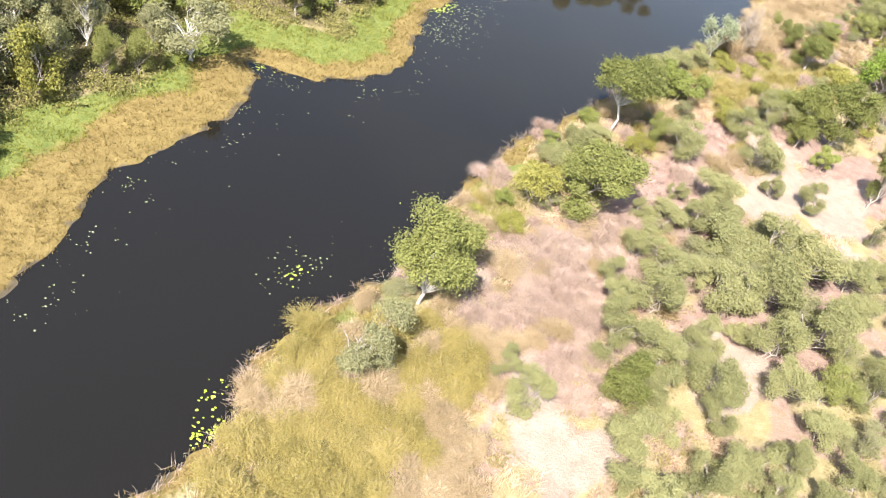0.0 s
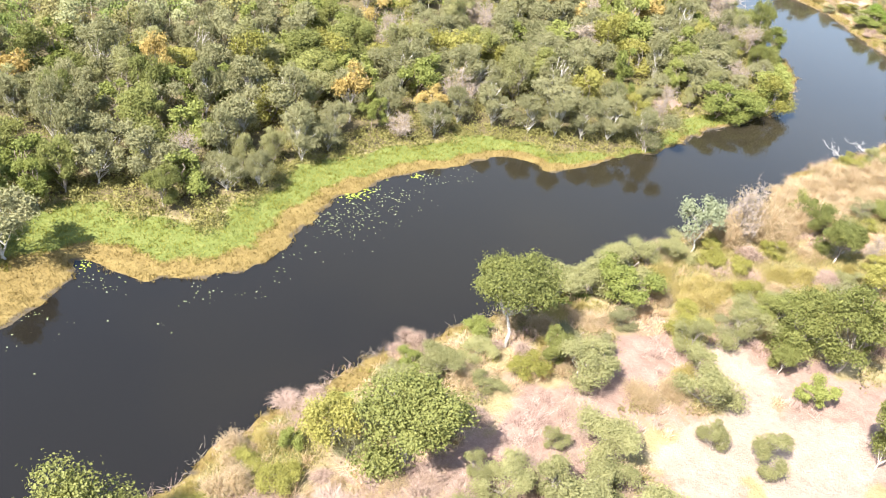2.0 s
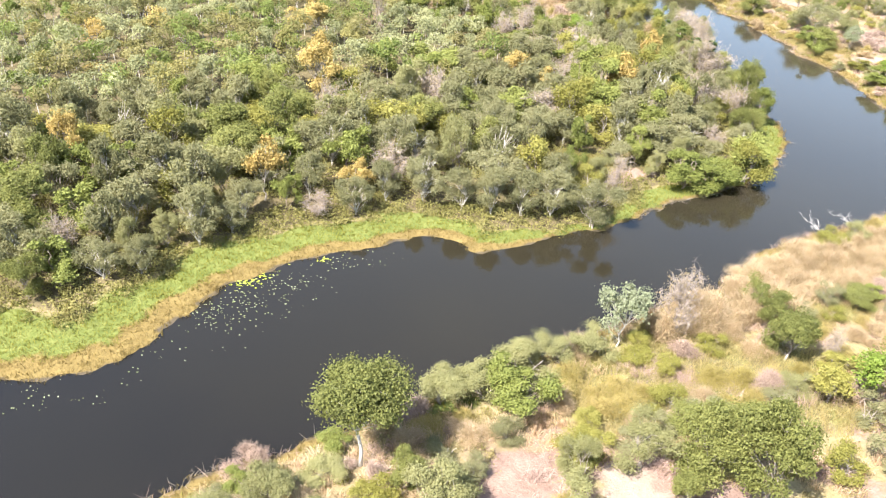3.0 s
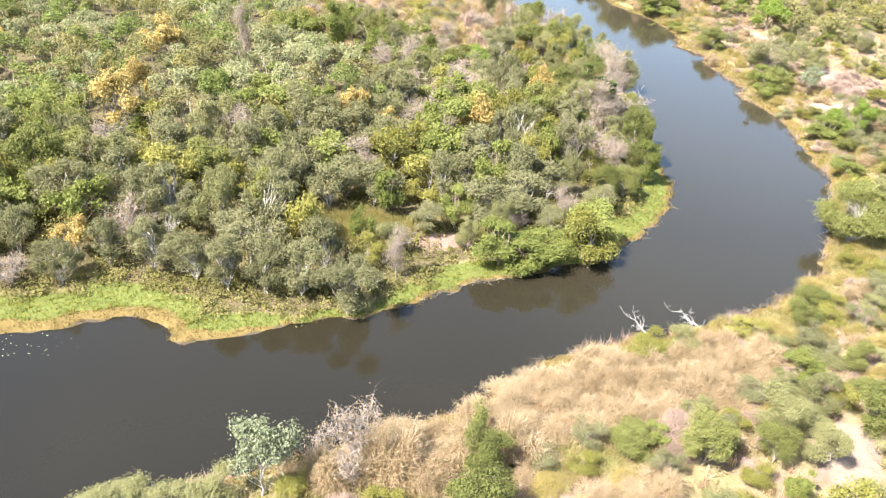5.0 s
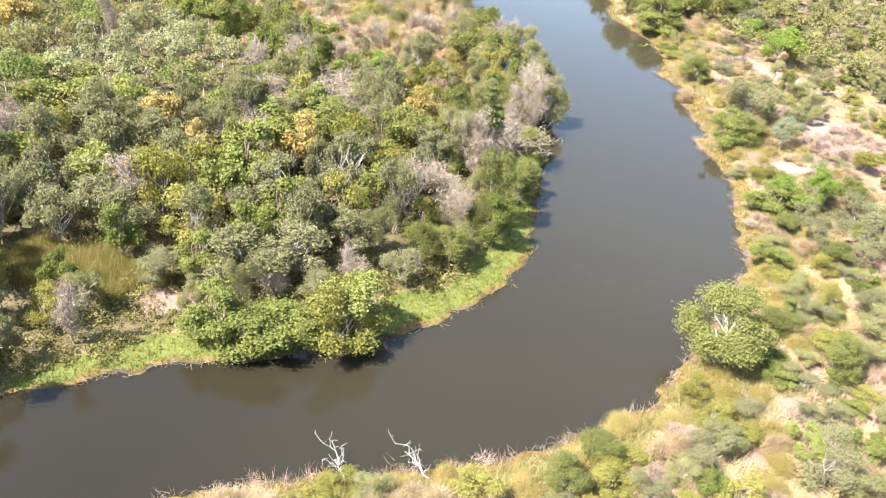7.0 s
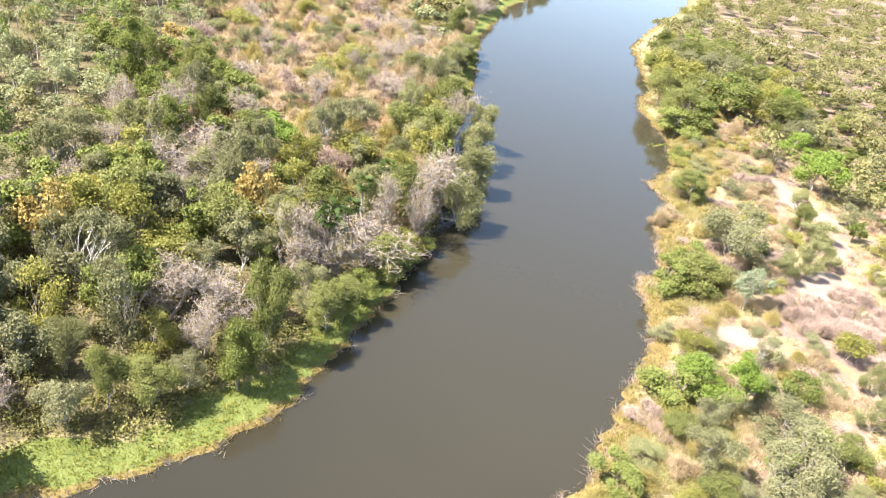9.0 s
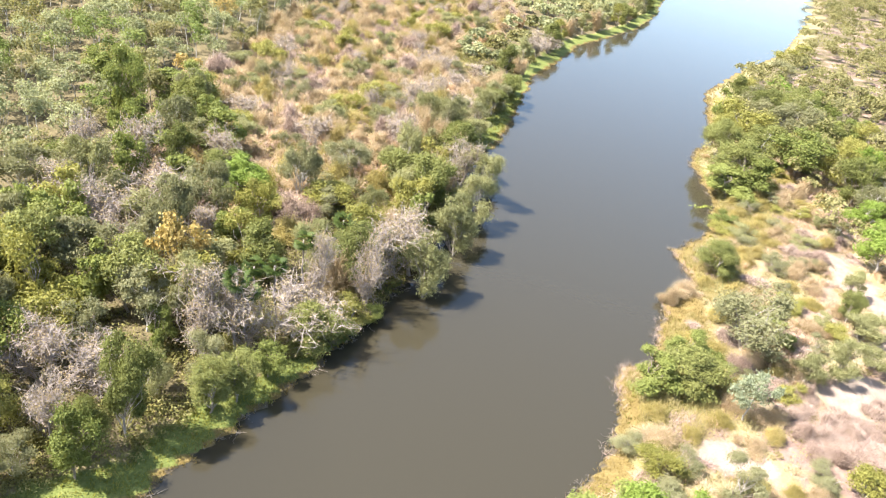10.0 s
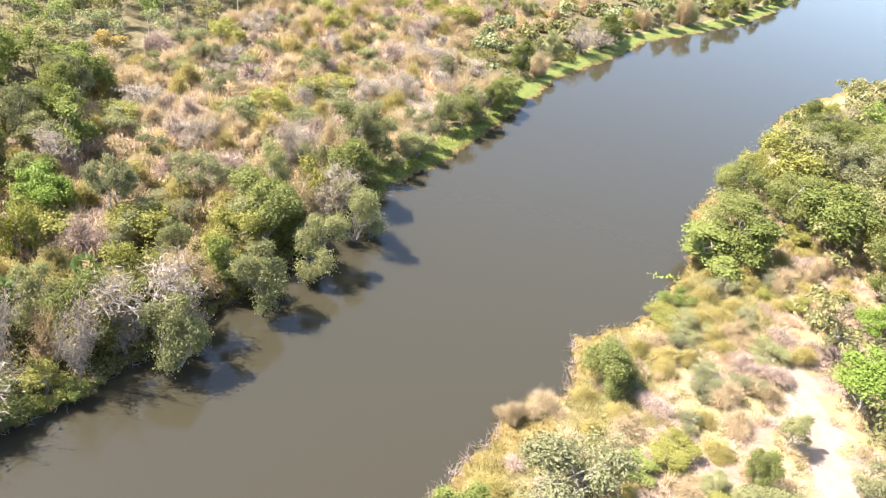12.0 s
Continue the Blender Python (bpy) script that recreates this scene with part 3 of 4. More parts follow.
def arcs(rng, n, height, radius, half, foot=0.12):
    """Stalks of one clump: each rises from the foot and bends outward; three triangles a stalk. Also gives points along the bent part."""
    a, r = rng.uniform(0, 6.283, n), radius * rng.uniform(0.15, 1.0, n) ** 0.6
    h = height * rng.uniform(0.55, 1.0, n) * np.sqrt(np.maximum(1.05 - (r / (1.25 * radius)) ** 2, 0.1))
    out = np.stack([np.cos(a), np.sin(a), 0 * a], 1)
    up = np.array((0, 0, 1.0))
    base = rng.normal(size=(n, 3)) * (foot * radius, foot * radius, 0)
    mid = base + out * (r * 0.5)[:, None] + up * (h * 0.82)[:, None] + rng.normal(size=(n, 3)) * 0.03 * radius
    tip = base + out * r[:, None] + up * (h * rng.uniform(0.62, 1.1, n))[:, None]
    turn = a + 1.57 + rng.normal(size=n) * 0.8
    side = np.stack([np.cos(turn), np.sin(turn), 0.3 * np.sin(3 * a)], 1) * (half * rng.uniform(0.6, 1.4, n))[:, None]
    v = np.stack([base - side, base + side, mid - side * 0.9, mid + side * 0.9, tip], 1).reshape(-1, 3)
    i = 5 * np.arange(n)[:, None]
    f = np.concatenate([i + (0, 1, 2), i + (1, 3, 2), i + (2, 3, 4)], 1).reshape(-1, 3)
    return v, f, mid, tip


def fountain_meshes(kind, seed, height=10.0, width=8.0):
    """A clump of arching stalks hung with small narrow leaves, of a few fountains that grow into each other."""
    rng = np.random.default_rng(seed)
    sv, sf, lv, count = [], [], [], 0
    mat, leaf, stalks, per, size = {"strawbush": ("dry", "straw", 330, 4, 0.42), "canebush": ("tallblade", "cane", 280, 6, 0.36),
                                    "brush": ("twig", "brush", 420, 2, 0.5)}[kind]
    for k in range(5):
        at = np.array((0.0, 0.0, 0.0)) if k == 0 else np.array((*(rng.normal(size=2) * 1.7), 0.0))
        part_h = height * (1.0 if k == 0 else rng.uniform(0.4, 0.9))
        v, f, mid, tip = arcs(rng, stalks, part_h, width * rng.uniform(0.26, 0.46), 0.032)
        sv.append(v + at)
        sf.append(f + count)
        count += len(v)
        u = rng.uniform(-0.35, 1.05, (per, stalks, 1))
        p = (mid + (tip - mid) * u + at).reshape(-1, 3) + rng.normal(size=(per * stalks, 3)) * 0.22
        lv.append(p[p[:, 2] > 0.2])
    p = np.concatenate(lv)
    face = p * (0.25, 0.25, 0.12)
    q = leaf_quads(rng, p, size, 0.17 if kind == "strawbush" else 0.24 if kind == "canebush" else 0.1, 0.3, face / (np.linalg.norm(face, axis=1, keepdims=True) + 0.3))
    stems = link_mesh("tuft", np.concatenate(sv), np.concatenate(sf), TUFT[mat])
    return [("tuft", stems), ("foliage", link_mesh("foliage", q, quad_faces(len(p)), LEAF[leaf]))]


PROTOTYPES = {}
plant_rng = np.random.default_rng(41)
placed = []


def plant(kind, x, y, height, width, group="trees along the riverbanks", coarse=False):
    """Stands one plant of the kind on the ground, as an empty at its foot that parents its parts."""
    key = (kind, coarse)
    variants = 4 if kind in ("gum", "tallgum", "dense", "green") else 3
    v = int(plant_rng.integers(variants))
    z = float(land_height(np.array([x]), np.array([y]))[0]) - 0.05
    base = 4.0 if kind == "palm" else 8.0
    m = Matrix.LocRotScale((x, y, z), Euler((0, 0, plant_rng.uniform(0, 6.28))), (width / base, width / base, height / 10.0))
    if (key, v) in PROTOTYPES:
        ob = copy_thing(PROTOTYPES[key, v], m)
        ob.matrix_basis = m
        ob["group"] = group
    else:
        seed = 100 * (list(LABELS).index(kind) + 1) + v
        parts = bare_meshes(seed) if kind == "bare" else palm_meshes(seed) if kind == "palm" else fountain_meshes(kind, seed) if kind in ("strawbush", "canebush", "brush") else tree_meshes(kind, seed, coarse)
        name, label, category = LABELS[kind]
        ob = tagged(new(name), label, category, group)
        for pname, me in parts:
            new(pname, me).parent = ob
        ob.matrix_basis = m
        PROTOTYPES[key, v] = ob
    placed.append((x, y, width))
    return ob


# ---- the plants that stand out, one by one: (x, y, height, width) ----
for row in [
    (-0.8, 64.6, 13.5, 10.8), (19.2, 113.5, 13.2, 10.5)]:
    plant("crowned", *row)
for row in [
    (16.6, 90.5, 11.5, 11.5), (23.5, 59.7, 8.3, 6.3), (51.5, 129.0, 11.4, 8.0), (57.5, 130.2, 13.4, 9.0), (48.2, 68.9, 6.1, 5.5),
    (25.7, 111.7, 6.7, 3.8), (62.0, 114.8, 12.1, 5.6), (56.2, 157.3, 8.2, 7.6), (52.5, 163.9, 6.7, 5.3), (49.4, 135.2, 5.9, 6.7),
    (54.4, 138.4, 5.9, 6.8), (81.0, 207.3, 5.3, 4.2), (85.1, 196.2, 7.5, 6.6), (70.6, 178.8, 6.5, 6.1),
    (76.7, 183.5, 5.8, 4.4), (85.8, 253.5, 7.2, 6.4), (73.0, 214.2, 4.3, 4.6), (-12.4, 380.1, 11.0, 11.1), (37.1, 356.5, 6.3, 4.1)]:
    plant("dense", *row)
for row in [
    (43.5, 318.2, 6.9, 9.9), (19.3, 345.7, 7.4, 8.3), (-41.3, 164.0, 10.7, 14), (35.4, 246.3, 8.0, 4.6), (-55.6, 342.9, 7.2, 6.7)]:
    plant("dense", *row)
for row in [
    (8.8, 89.5, 8.1, 6.6), (-13.2, 420.4, 9.2, 10.2), (-30.8, 402.1, 13.0, 14), (-99.8, 492.5, 8.0, 13.4), (-11.6, 414.4, 10.2, 7.0),
    (-51.8, 416.2, 6.9, 11.7), (40.8, 213.4, 8.9, 9.3)]:
    plant("yellow", *row)
for row in [
    (5.4, 87.0, 2.8, 2.9), (29.5, 129.3, 7.2, 8.2), (60.6, 293.7, 5.1, 9.3), (42.1, 313.0, 6.8, 7.7), (-8.1, 373.6, 7.4, 14),
    (-12.8, 399.1, 11.6, 14), (68.3, 308.2, 4.5, 5.8), (-8.9, 379.0, 10.4, 12.6), (39.0, 322.3, 6.1, 6.6), (-54.1, 187.6, 11.0, 10.2),
    (0.6, 234.7, 11.9, 10.8), (-29.5, 219.7, 10.7, 13.9), (-44.0, 219.5, 8.8, 9.7), (7.6, 226.3, 13.9, 11.2), (35.4, 204.6, 6.2, 9.8),
    (31.6, 203.0, 8.1, 8.2), (36.4, 208.9, 5.4, 8.1), (41.0, 216.2, 9.1, 8.9), (-40.2, 267.7, 9.2, 6.4), (38.0, 245.3, 9.4, 5.3)]:
    plant("green", *row)
for row in [
    (27.0, 267.1, 5.2, 4.7), (-49.0, 260.9, 15.4, 7.7), (-53.8, 273.9, 11.7, 8.7), (-41.7, 260.6, 6.8, 6.8), (-60.3, 259.7, 12.3, 9.4),
    (-60.2, 268.7, 9.2, 11.6), (18.8, 283.5, 3.2, 3.1)]:
    plant("green", *row)
for row in [
    (36.1, 149.0, 10.1, 6.0), (50.7, 321.3, 7.9, 5.5)]:
    plant("pale", *row)
for row in [
    (42.4, 155.1, 9.8, 6.8), (61.0, 160.4, 4.1, 3.7), (-56.0, 237.9, 16.5, 5.4), (-13.3, 259.5, 9.6, 14), (20.2, 273.1, 9.4, 12.5),
    (26.4, 248.6, 6.5, 8.8), (21.2, 265.5, 10.8, 8.3), (15.8, 283.6, 14.2, 5.5), (-7.6, 251.8, 11.9, 11.5), (32.1, 243.1, 8.8, 5.8),
    (21.5, 260.1, 12.2, 8.2), (11.4, 287.9, 11.8, 8.8), (8.4, 293.7, 11.4, 9.8), (-16.8, 314.0, 11.5, 7.4), (-36.5, 293.0, 6.5, 7.1)]:
    plant("bare", *row)
for row in [
    (3.0, 303.5, 12.5, 8.5), (-5.5, 310.5, 12.0, 8.5), (13.5, 294.0, 12.5, 8.5), (-14.0, 317.5, 12.0, 8.0), (30.3, 111.1, 7.4, 8.1), (35.3, 101.1, 6.9, 7.6), (13.2, 53.8, 6.8, 5.0), (10.6, 57.8, 4.1, 3.2), (34.3, 64.2, 6.8, 7.1),
    (45.4, 127.9, 6.9, 6.1), (43.0, 114.8, 6.7, 7.9), (23.8, 92.1, 4.5, 3.0), (29.6, 99.8, 3.5, 2.8), (20.8, 77.1, 5.1, 4.2),
    (27.7, 82.0, 6.1, 7.5), (26.4, 74.8, 8.3, 7.5), (36.6, 87.5, 7.6, 10.2), (43.1, 91.9, 8.6, 8.8), (36.2, 78.7, 8.5, 8.8),
    (40.9, 81.0, 9.5, 8.1), (46.6, 88.5, 9.6, 8.6), (41.5, 73.6, 8.6, 6.9), (46.8, 77.7, 9.6, 8.1), (32.4, 70.1, 6.7, 5.2)]:
    plant("gum", *row)
for row in [
    (27.5, 66.3, 6.6, 6.2), (21.9, 66.0, 7.3, 6.2), (54.2, 91.3, 7.0, 6.4), (53.2, 84.2, 6.5, 6.0), (42.1, 67.0, 6.9, 6.6),
    (40.0, 122.6, 6.5, 4.6), (45.0, 108.8, 4.6, 3.8), (50.5, 108.3, 5.8, 5.0), (76.4, 188.3, 7.0, 6.5), (78.4, 195.3, 6.1, 5.2),
    (81.1, 187.0, 5.8, 5.2), (47.7, 335.7, 5.4, 5.5), (47.8, 341.8, 7.4, 6.6), (41.7, 354.7, 4.9, 7.9)]:
    plant("gum", *row)
for row in [
    (-3.7, 52.2, 9.5, 8.2), (91.3, 234.8, 6.0, 6.8), (38.0, 333.3, 10.8, 14), (-41.3, 412.1, 11.1, 9.7), (71.5, 285.9, 7.1, 6.3),
    (78.6, 291.1, 9.4, 9.2), (72.8, 300.0, 5.9, 9.2), (-34.1, 420.4, 12.3, 12.6), (-73.3, 457.8, 9.4, 14)]:
    plant("greyshrub", *row)
for row in [
    (49.6, 168.0, 6.6, 4.0)]:
    plant("cone", *row)
for row in [
    (69.7, 152.4, 11.5, 10.9), (66.0, 297.7, 9.5, 5.2), (26.0, 378.0, 10.5, 11.4), (61.8, 296.0, 6.9, 6.6), (-15.2, 273.7, 8.9, 8.4)]:
    plant("lime", *row)
for row in [
    (44.0, 157.5, 8.6, 7.5), (50.5, 163.5, 6.0, 6.5), (52.5, 169.0, 6.5, 7.0)]:
    plant("strawbush", *row)
for row in [
    (73.8, 246.3, 11.0, 11.5), (-20.8, 394.5, 10.1, 11.6)]:
    plant("biggum", *row)
for row in [
    (-55.7, 90.0, 11.9, 6.9), (-60.8, 89.9, 8.9, 6.2), (-43.0, 95.4, 10.8, 11.0), (-57.1, 118.8, 13.9, 6.8), (-64.8, 138.8, 14.3, 9.8),
    (-39.6, 118.6, 9.6, 8.0), (-26.0, 138.9, 10.3, 7.5), (-24.6, 171.8, 11.2, 9.0), (-12.3, 179.7, 10.9, 7.9), (15.8, 224.8, 11.2, 9.6),
    (17.3, 235.3, 13.0, 8.5), (13.9, 232.7, 11.6, 4.9), (15.5, 178.0, 9.5, 7.0), (20.2, 182.0, 7.5, 6.0), (11.0, 175.5, 9.0, 6.5), (6.5, 172.5, 9.5, 6.0), (1.5, 171.5, 8.5, 6.5), (-5.0, 170.0, 9.0, 6.5), (-10.5, 167.0, 8.0, 6.0), (13.5, 184.5, 10.0, 6.5), (-14.7, 176.3, 11.1, 7.2), (-3.4, 193.4, 12.5, 6.4),
    (3.9, 179.7, 9.2, 9.0), (-26.8, 227.5, 7.7, 7.0), (26.8, 217.6, 8.5, 10.0), (24.6, 210.8, 8.6, 11.1), (-22.7, 295.0, 8.7, 7.9)]:
    plant("tallgum", *row)
for row in [
    (-15.1, 283.2, 11.8, 7.1)]:
    plant("tallgum", *row)
for row in [
    (-58.5, 143.7, 11.5, 6.0), (-66.8, 224.7, 13, 9.0), (-44.4, 195.1, 13.5, 9.0), (-4.0, 222.8, 9.5, 7.0), (-50.5, 205.0, 12.5, 6.5)]:
    plant("orange", *row)

for row in [(21.5, 127, 5.0, 5.5), (25, 130.5, 5.5, 6.0), (28, 136, 5.0, 6.0), (31, 141, 4.5, 5.5), (34, 145, 4.0, 5.0), (27, 139.5, 3.5, 5.0), (11, 99, 4.0, 5.0), (14, 104, 4.5, 5.0)]:
    plant("gum", row[0], row[1], row[2] * 1.05, row[3] * 1.2)
plant("greyshrub", 22.3, 179.0, 8.5, 8.5)
for row in [(41, 153, 5.5, 6.5), (46, 158, 6, 7), (44, 163, 5, 6), (47, 170, 4.5, 6), (50, 175, 4, 5.5), (53, 182, 3.5, 5), (56, 188, 4, 5.5), (4, 80, 3.5, 5.5), (8, 74, 4, 6),
            (-6, 56, 4, 6), (-2, 50, 4, 6), (-9, 47, 3.5, 6), (2, 58, 3.5, 5), (62, 196, 3.5, 5.5), (66, 203, 3.5, 5)]:
    plant("strawbush", *row)

for row in [(21.8, 264.3, 12, 4.0), (21.3, 266, 9.5, 3.6), (16.8, 270.7, 10, 3.8), (16, 268, 9.5, 3.6), (11.5, 276, 10.5, 3.6), (6, 283, 10, 3.4)]:
    plant("palm", *row)

# ---- more trees of the same kinds between them ----
def scatter(rng, count, box, accept, space):
    """Random spots in the box (x0, x1, y0, y1) that accept() takes, kept apart from each other and from what stands."""
    x0, x1, y0, y1 = box
    got = []
    xs, ys = rng.uniform(x0, x1, count * 40), rng.uniform(y0, y1, count * 40)
    d, far, width = survey(xs, ys)
    ok = accept(xs, ys, d, far, width)
    taken = np.array([(p[0], p[1]) for p in placed] or [(1e6, 1e6)])
    for x, y, good in zip(xs, ys, ok):
        if not good:
            continue
        if ((taken - (x, y)) ** 2).sum(1).min() < space**2:
            continue
        taken = np.vstack([taken, (x, y)])
        got.append((float(x), float(y)))
        if len(got) >= count:
            break
    return got


def choose(rng, table):
    names = list(table)
    w = np.array([table[n] for n in names], float)
    return names[rng.choice(len(names), p=w / w.sum())]


rng = np.random.default_rng(7)
# closed woodland behind the grassy bank, inside the bend
for x, y in scatter(rng, 330, (-95, 45, 40, 275), lambda x, y, d, far, w: far & (d > w + 1.5) & (d < 56) & (ellipses(x, y, CLEARING) < 0.4), 4.3):
    kind = choose(rng, dict(tallgum=5.0, gum=2.0, green=3.3, yellow=1.8, dense=2.2, bare=1.0, greyshrub=1.2, orange=0.45))
    edge = 0.7 if survey([x], [y])[0][0] < 16 else 1.0
    plant(kind, x, y, rng.uniform(7.5, 12.5) * edge, rng.uniform(5.5, 8.5) * edge, "trees of the woodland", survey([x], [y])[0][0] > 16)
# dense belt that overhangs the water upstream of the bend
for x, y in scatter(rng, 215, (-230, 40, 250, 540), lambda x, y, d, far, w: far & (d > np.minimum(w, 5) + 0.3) & (d < np.where(y < 268, 19, np.where(y < 330, 11, 8))), 3.8):
    kind = choose(rng, dict(bare=0.5, gum=2.2, green=1.2, dense=4.4, yellow=1.0, tallgum=2.4, greyshrub=1.2) if y < 275 else
                  dict(bare=1.0, gum=2.0, green=0.6, dense=2.4, yellow=2.0, strawbush=3.0, greyshrub=1.2))
    plant(kind, x, y, rng.uniform(8.5, 13.5) * (1.0 if y < 325 else 0.75), rng.uniform(5.5, 8.5), "trees of the woodland", y > 300)
# shrubs and small trees that lean out from the foot of that belt
for x, y in scatter(rng, 55, (-75, 40, 258, 365), lambda x, y, d, far, w: far & (d > 0.4) & (d < 4.5) & ((y < 318) | (d > 3)), 3.0):
    plant(choose(rng, dict(dense=3, greyshrub=1.5, yellow=1, gum=1)), x, y, rng.uniform(4.5, 8.0), rng.uniform(5.0, 7.5), "trees of the woodland", y > 300)
# close-standing small gums on the sandy rise
for x, y in scatter(rng, 42, (22, 62, 44, 97), lambda x, y, d, far, w: ~far & (d > 14) & (ellipses(x, y, SAND) < 0.35), 3.4):
    plant("gum" if rng.random() < 0.8 else "greyshrub", x, y, rng.uniform(4.0, 7.5), rng.uniform(4.5, 6.8), "trees of the near scrub")
# shrubs crowding the outer side of the bend
for x, y in scatter(rng, 120, (48, 112, 172, 305), lambda x, y, d, far, w: ~far & (d > 2.5) & (d < 36) & (ellipses(x, y, SAND) < 0.3) & (ellipses(x, y, STRAW_NEAR) < 0.5), 3.1):
    kind = choose(rng, dict(greyshrub=3, gum=3, yellow=2.5, green=1.5, dense=1.2))
    plant(kind, x, y, rng.uniform(2.0, 4.8), rng.uniform(3.0, 6.0), "trees of the near scrub")
# a closed mass of half-dry cane on the low point, straw behind it, and pinkish brush on the soil upstream of it
for kind, count, patch, space, tall, wide in (
        ("canebush", 46, [(-4, 44, 13, 7, 75), (-6, 54, 6, 4, 60), (3, 54, 5, 4, 60)], 2.5, (2.2, 4.0), (4.6, 7.0)),
        ("strawbush", 30, [(5, 42, 9, 4, 90), (6, 57, 6, 3, 70), (2, 50, 8, 4, 80)], 2.4, (2.0, 3.6), (4.0, 6.0)),
        ("brush", 48, BRUSH[:4], 2.3, (1.6, 3.2), (3.6, 6.2)),
        ("strawbush", 26, BRUSH[:4], 2.2, (1.4, 3.0), (3.4, 5.4)),
        ("strawbush", 55, STRAW_NEAR[:3], 2.5, (2.0, 4.2), (4.0, 6.5)),
        ("brush", 30, BRUSH[4:], 2.4, (1.4, 2.8), (3.8, 5.8))):
    box = (min(p[0] - p[2] for p in patch), max(p[0] + p[2] for p in patch), min(p[1] - p[2] for p in patch), max(p[1] + p[2] for p in patch))
    for x, y in scatter(rng, count, box, lambda x, y, d, far, w: ~far & (d > 1.5) & (ellipses(x, y, patch) > 0.25) & (ellipses(x, y, SAND) < 0.3), space):
        plant(kind, x, y, rng.uniform(*tall), rng.uniform(*wide), "bushes of the near slope")
# feathery thickets and bushes on the slope down to the water
for x, y in scatter(rng, 330, (-20, 95, 32, 400), lambda x, y, d, far, w: ~far & (d > 1.6) & (d < 24) & (ellipses(x, y, SAND) < 0.2) & (ellipses(x, y, REED_NEAR) < 0.35) & (ellipses(x, y, SOIL[:3]) < 0.6), 2.5):
    pink, green = ellipses(x, y, BRUSH), ellipses(x, y, GREEN_NEAR)
    kind = choose(rng, dict(strawbush=1.6 - 0.9 * green, canebush=1.0 + 3.0 * green, brush=0.6 + 6.0 * pink, greyshrub=0.7, yellow=0.4 + 0.6 * green, green=0.3, gum=0.3))
    tall = rng.uniform(1.6, 3.4) * (1.25 if kind == "strawbush" else 1.0)
    plant(kind, x, y, tall, rng.uniform(3.2, 5.6), "bushes of the near slope")
# scattered trees and domed bushes on the straw flats
for x, y in scatter(rng, 340, (-190, 5, 258, 430), lambda x, y, d, far, w: far & (d > 10) & (ellipses(x, y, STRAW_FAR) > 0.2), 3.9):
    kind = choose(rng, dict(strawbush=4, canebush=2.4, brush=2.0, bare=1.4, yellow=0.9, gum=0.8, greyshrub=1.0))
    plant(kind, x, y, rng.uniform(3.5, 7.0), rng.uniform(4.5, 8.5), "bushes of the straw flats", True)
# leafy grove on the near bank upstream
for x, y in scatter(rng, 34, (-60, 12, 372, 440), lambda x, y, d, far, w: ~far & (d > 2.5) & (d < 38) & (ellipses(x, y, SAND) < 0.1), 5.2):
    kind = choose(rng, dict(green=2.2, dense=2.5, yellow=2.0, greyshrub=1.0, tallgum=1.5, lime=0.6))
    plant(kind, x, y, rng.uniform(7.0, 12.0), rng.uniform(6.0, 9.5), "trees of the near scrub")
# thin scrub of the near bank
for x, y in scatter(rng, 520, (-60, 185, 30, 480), lambda x, y, d, far, w: ~far & (d > 4) & (d < np.where(y > 230, 110, 55)) & (ellipses(x, y, SAND + REED_NEAR) < 0.3) & ((y > 165) | (d > 20)), 3.4):
    kind = choose(rng, dict(gum=2.0, dense=1.6, greyshrub=3.6, yellow=1.8, green=1.3, brush=0.8, bare=0.3))
    plant(kind, x, y, rng.uniform(2.5, 6.5), rng.uniform(3.2, 6.5), "trees of the near scrub", survey([x], [y])[0][0] > 14)


# ---- undergrowth, grasses and far woods, too many to count ----
def stuff(name, label, category, verts, faces, mat, tint):
    me = link_mesh(name, verts, faces, mat, False, [("tint", "FACE", tint)])
    return tagged(new(name, me), label, category, kind="stuff")


def spots(rng, n, box, accept):
    x0, x1, y0, y1 = box
    x, y = rng.uniform(x0, x1, n), rng.uniform(y0, y1, n)
    d, far, w = survey(x, y)
    ok = accept(x, y, d, far, w)
    x, y, d, far, w = x[ok], y[ok], d[ok], far[ok], w[ok]
    return x, y, land_height(x, y, d, far), d, far, w


def bushes(rng, x, y, z, size, leaves, leaf, droop=0.2, narrow=0.6, high=0.7):
    """Low leafy mounds, one at each spot, of several lumps each."""
    out, tint, face = [], [], []
    for a, b, c, s in zip(x, y, z, size):
        t = rng.random()
        n = int(leaves * rng.uniform(0.7, 1.3))
        lump = rng.normal(size=(4, 3)) * (0.38 * s, 0.38 * s, 0.15 * s)
        v = rand_dirs(rng, n)
        v[:, 2] = np.abs(v[:, 2])
        p = lump[rng.integers(4, size=n)] + v * (s * 0.5 * rng.uniform(0.5, 1.0, n))[:, None] * (1, 1, high * 1.5)
        p[:, 2] = np.abs(p[:, 2])
        out.append(p + (a, b, c))
        face.append(v)
        tint.append(np.full(n, t))
    p = np.concatenate(out)
    return leaf_quads(rng, p, leaf, narrow, droop, np.concatenate(face)), quad_faces(len(p)), np.concatenate(tint)


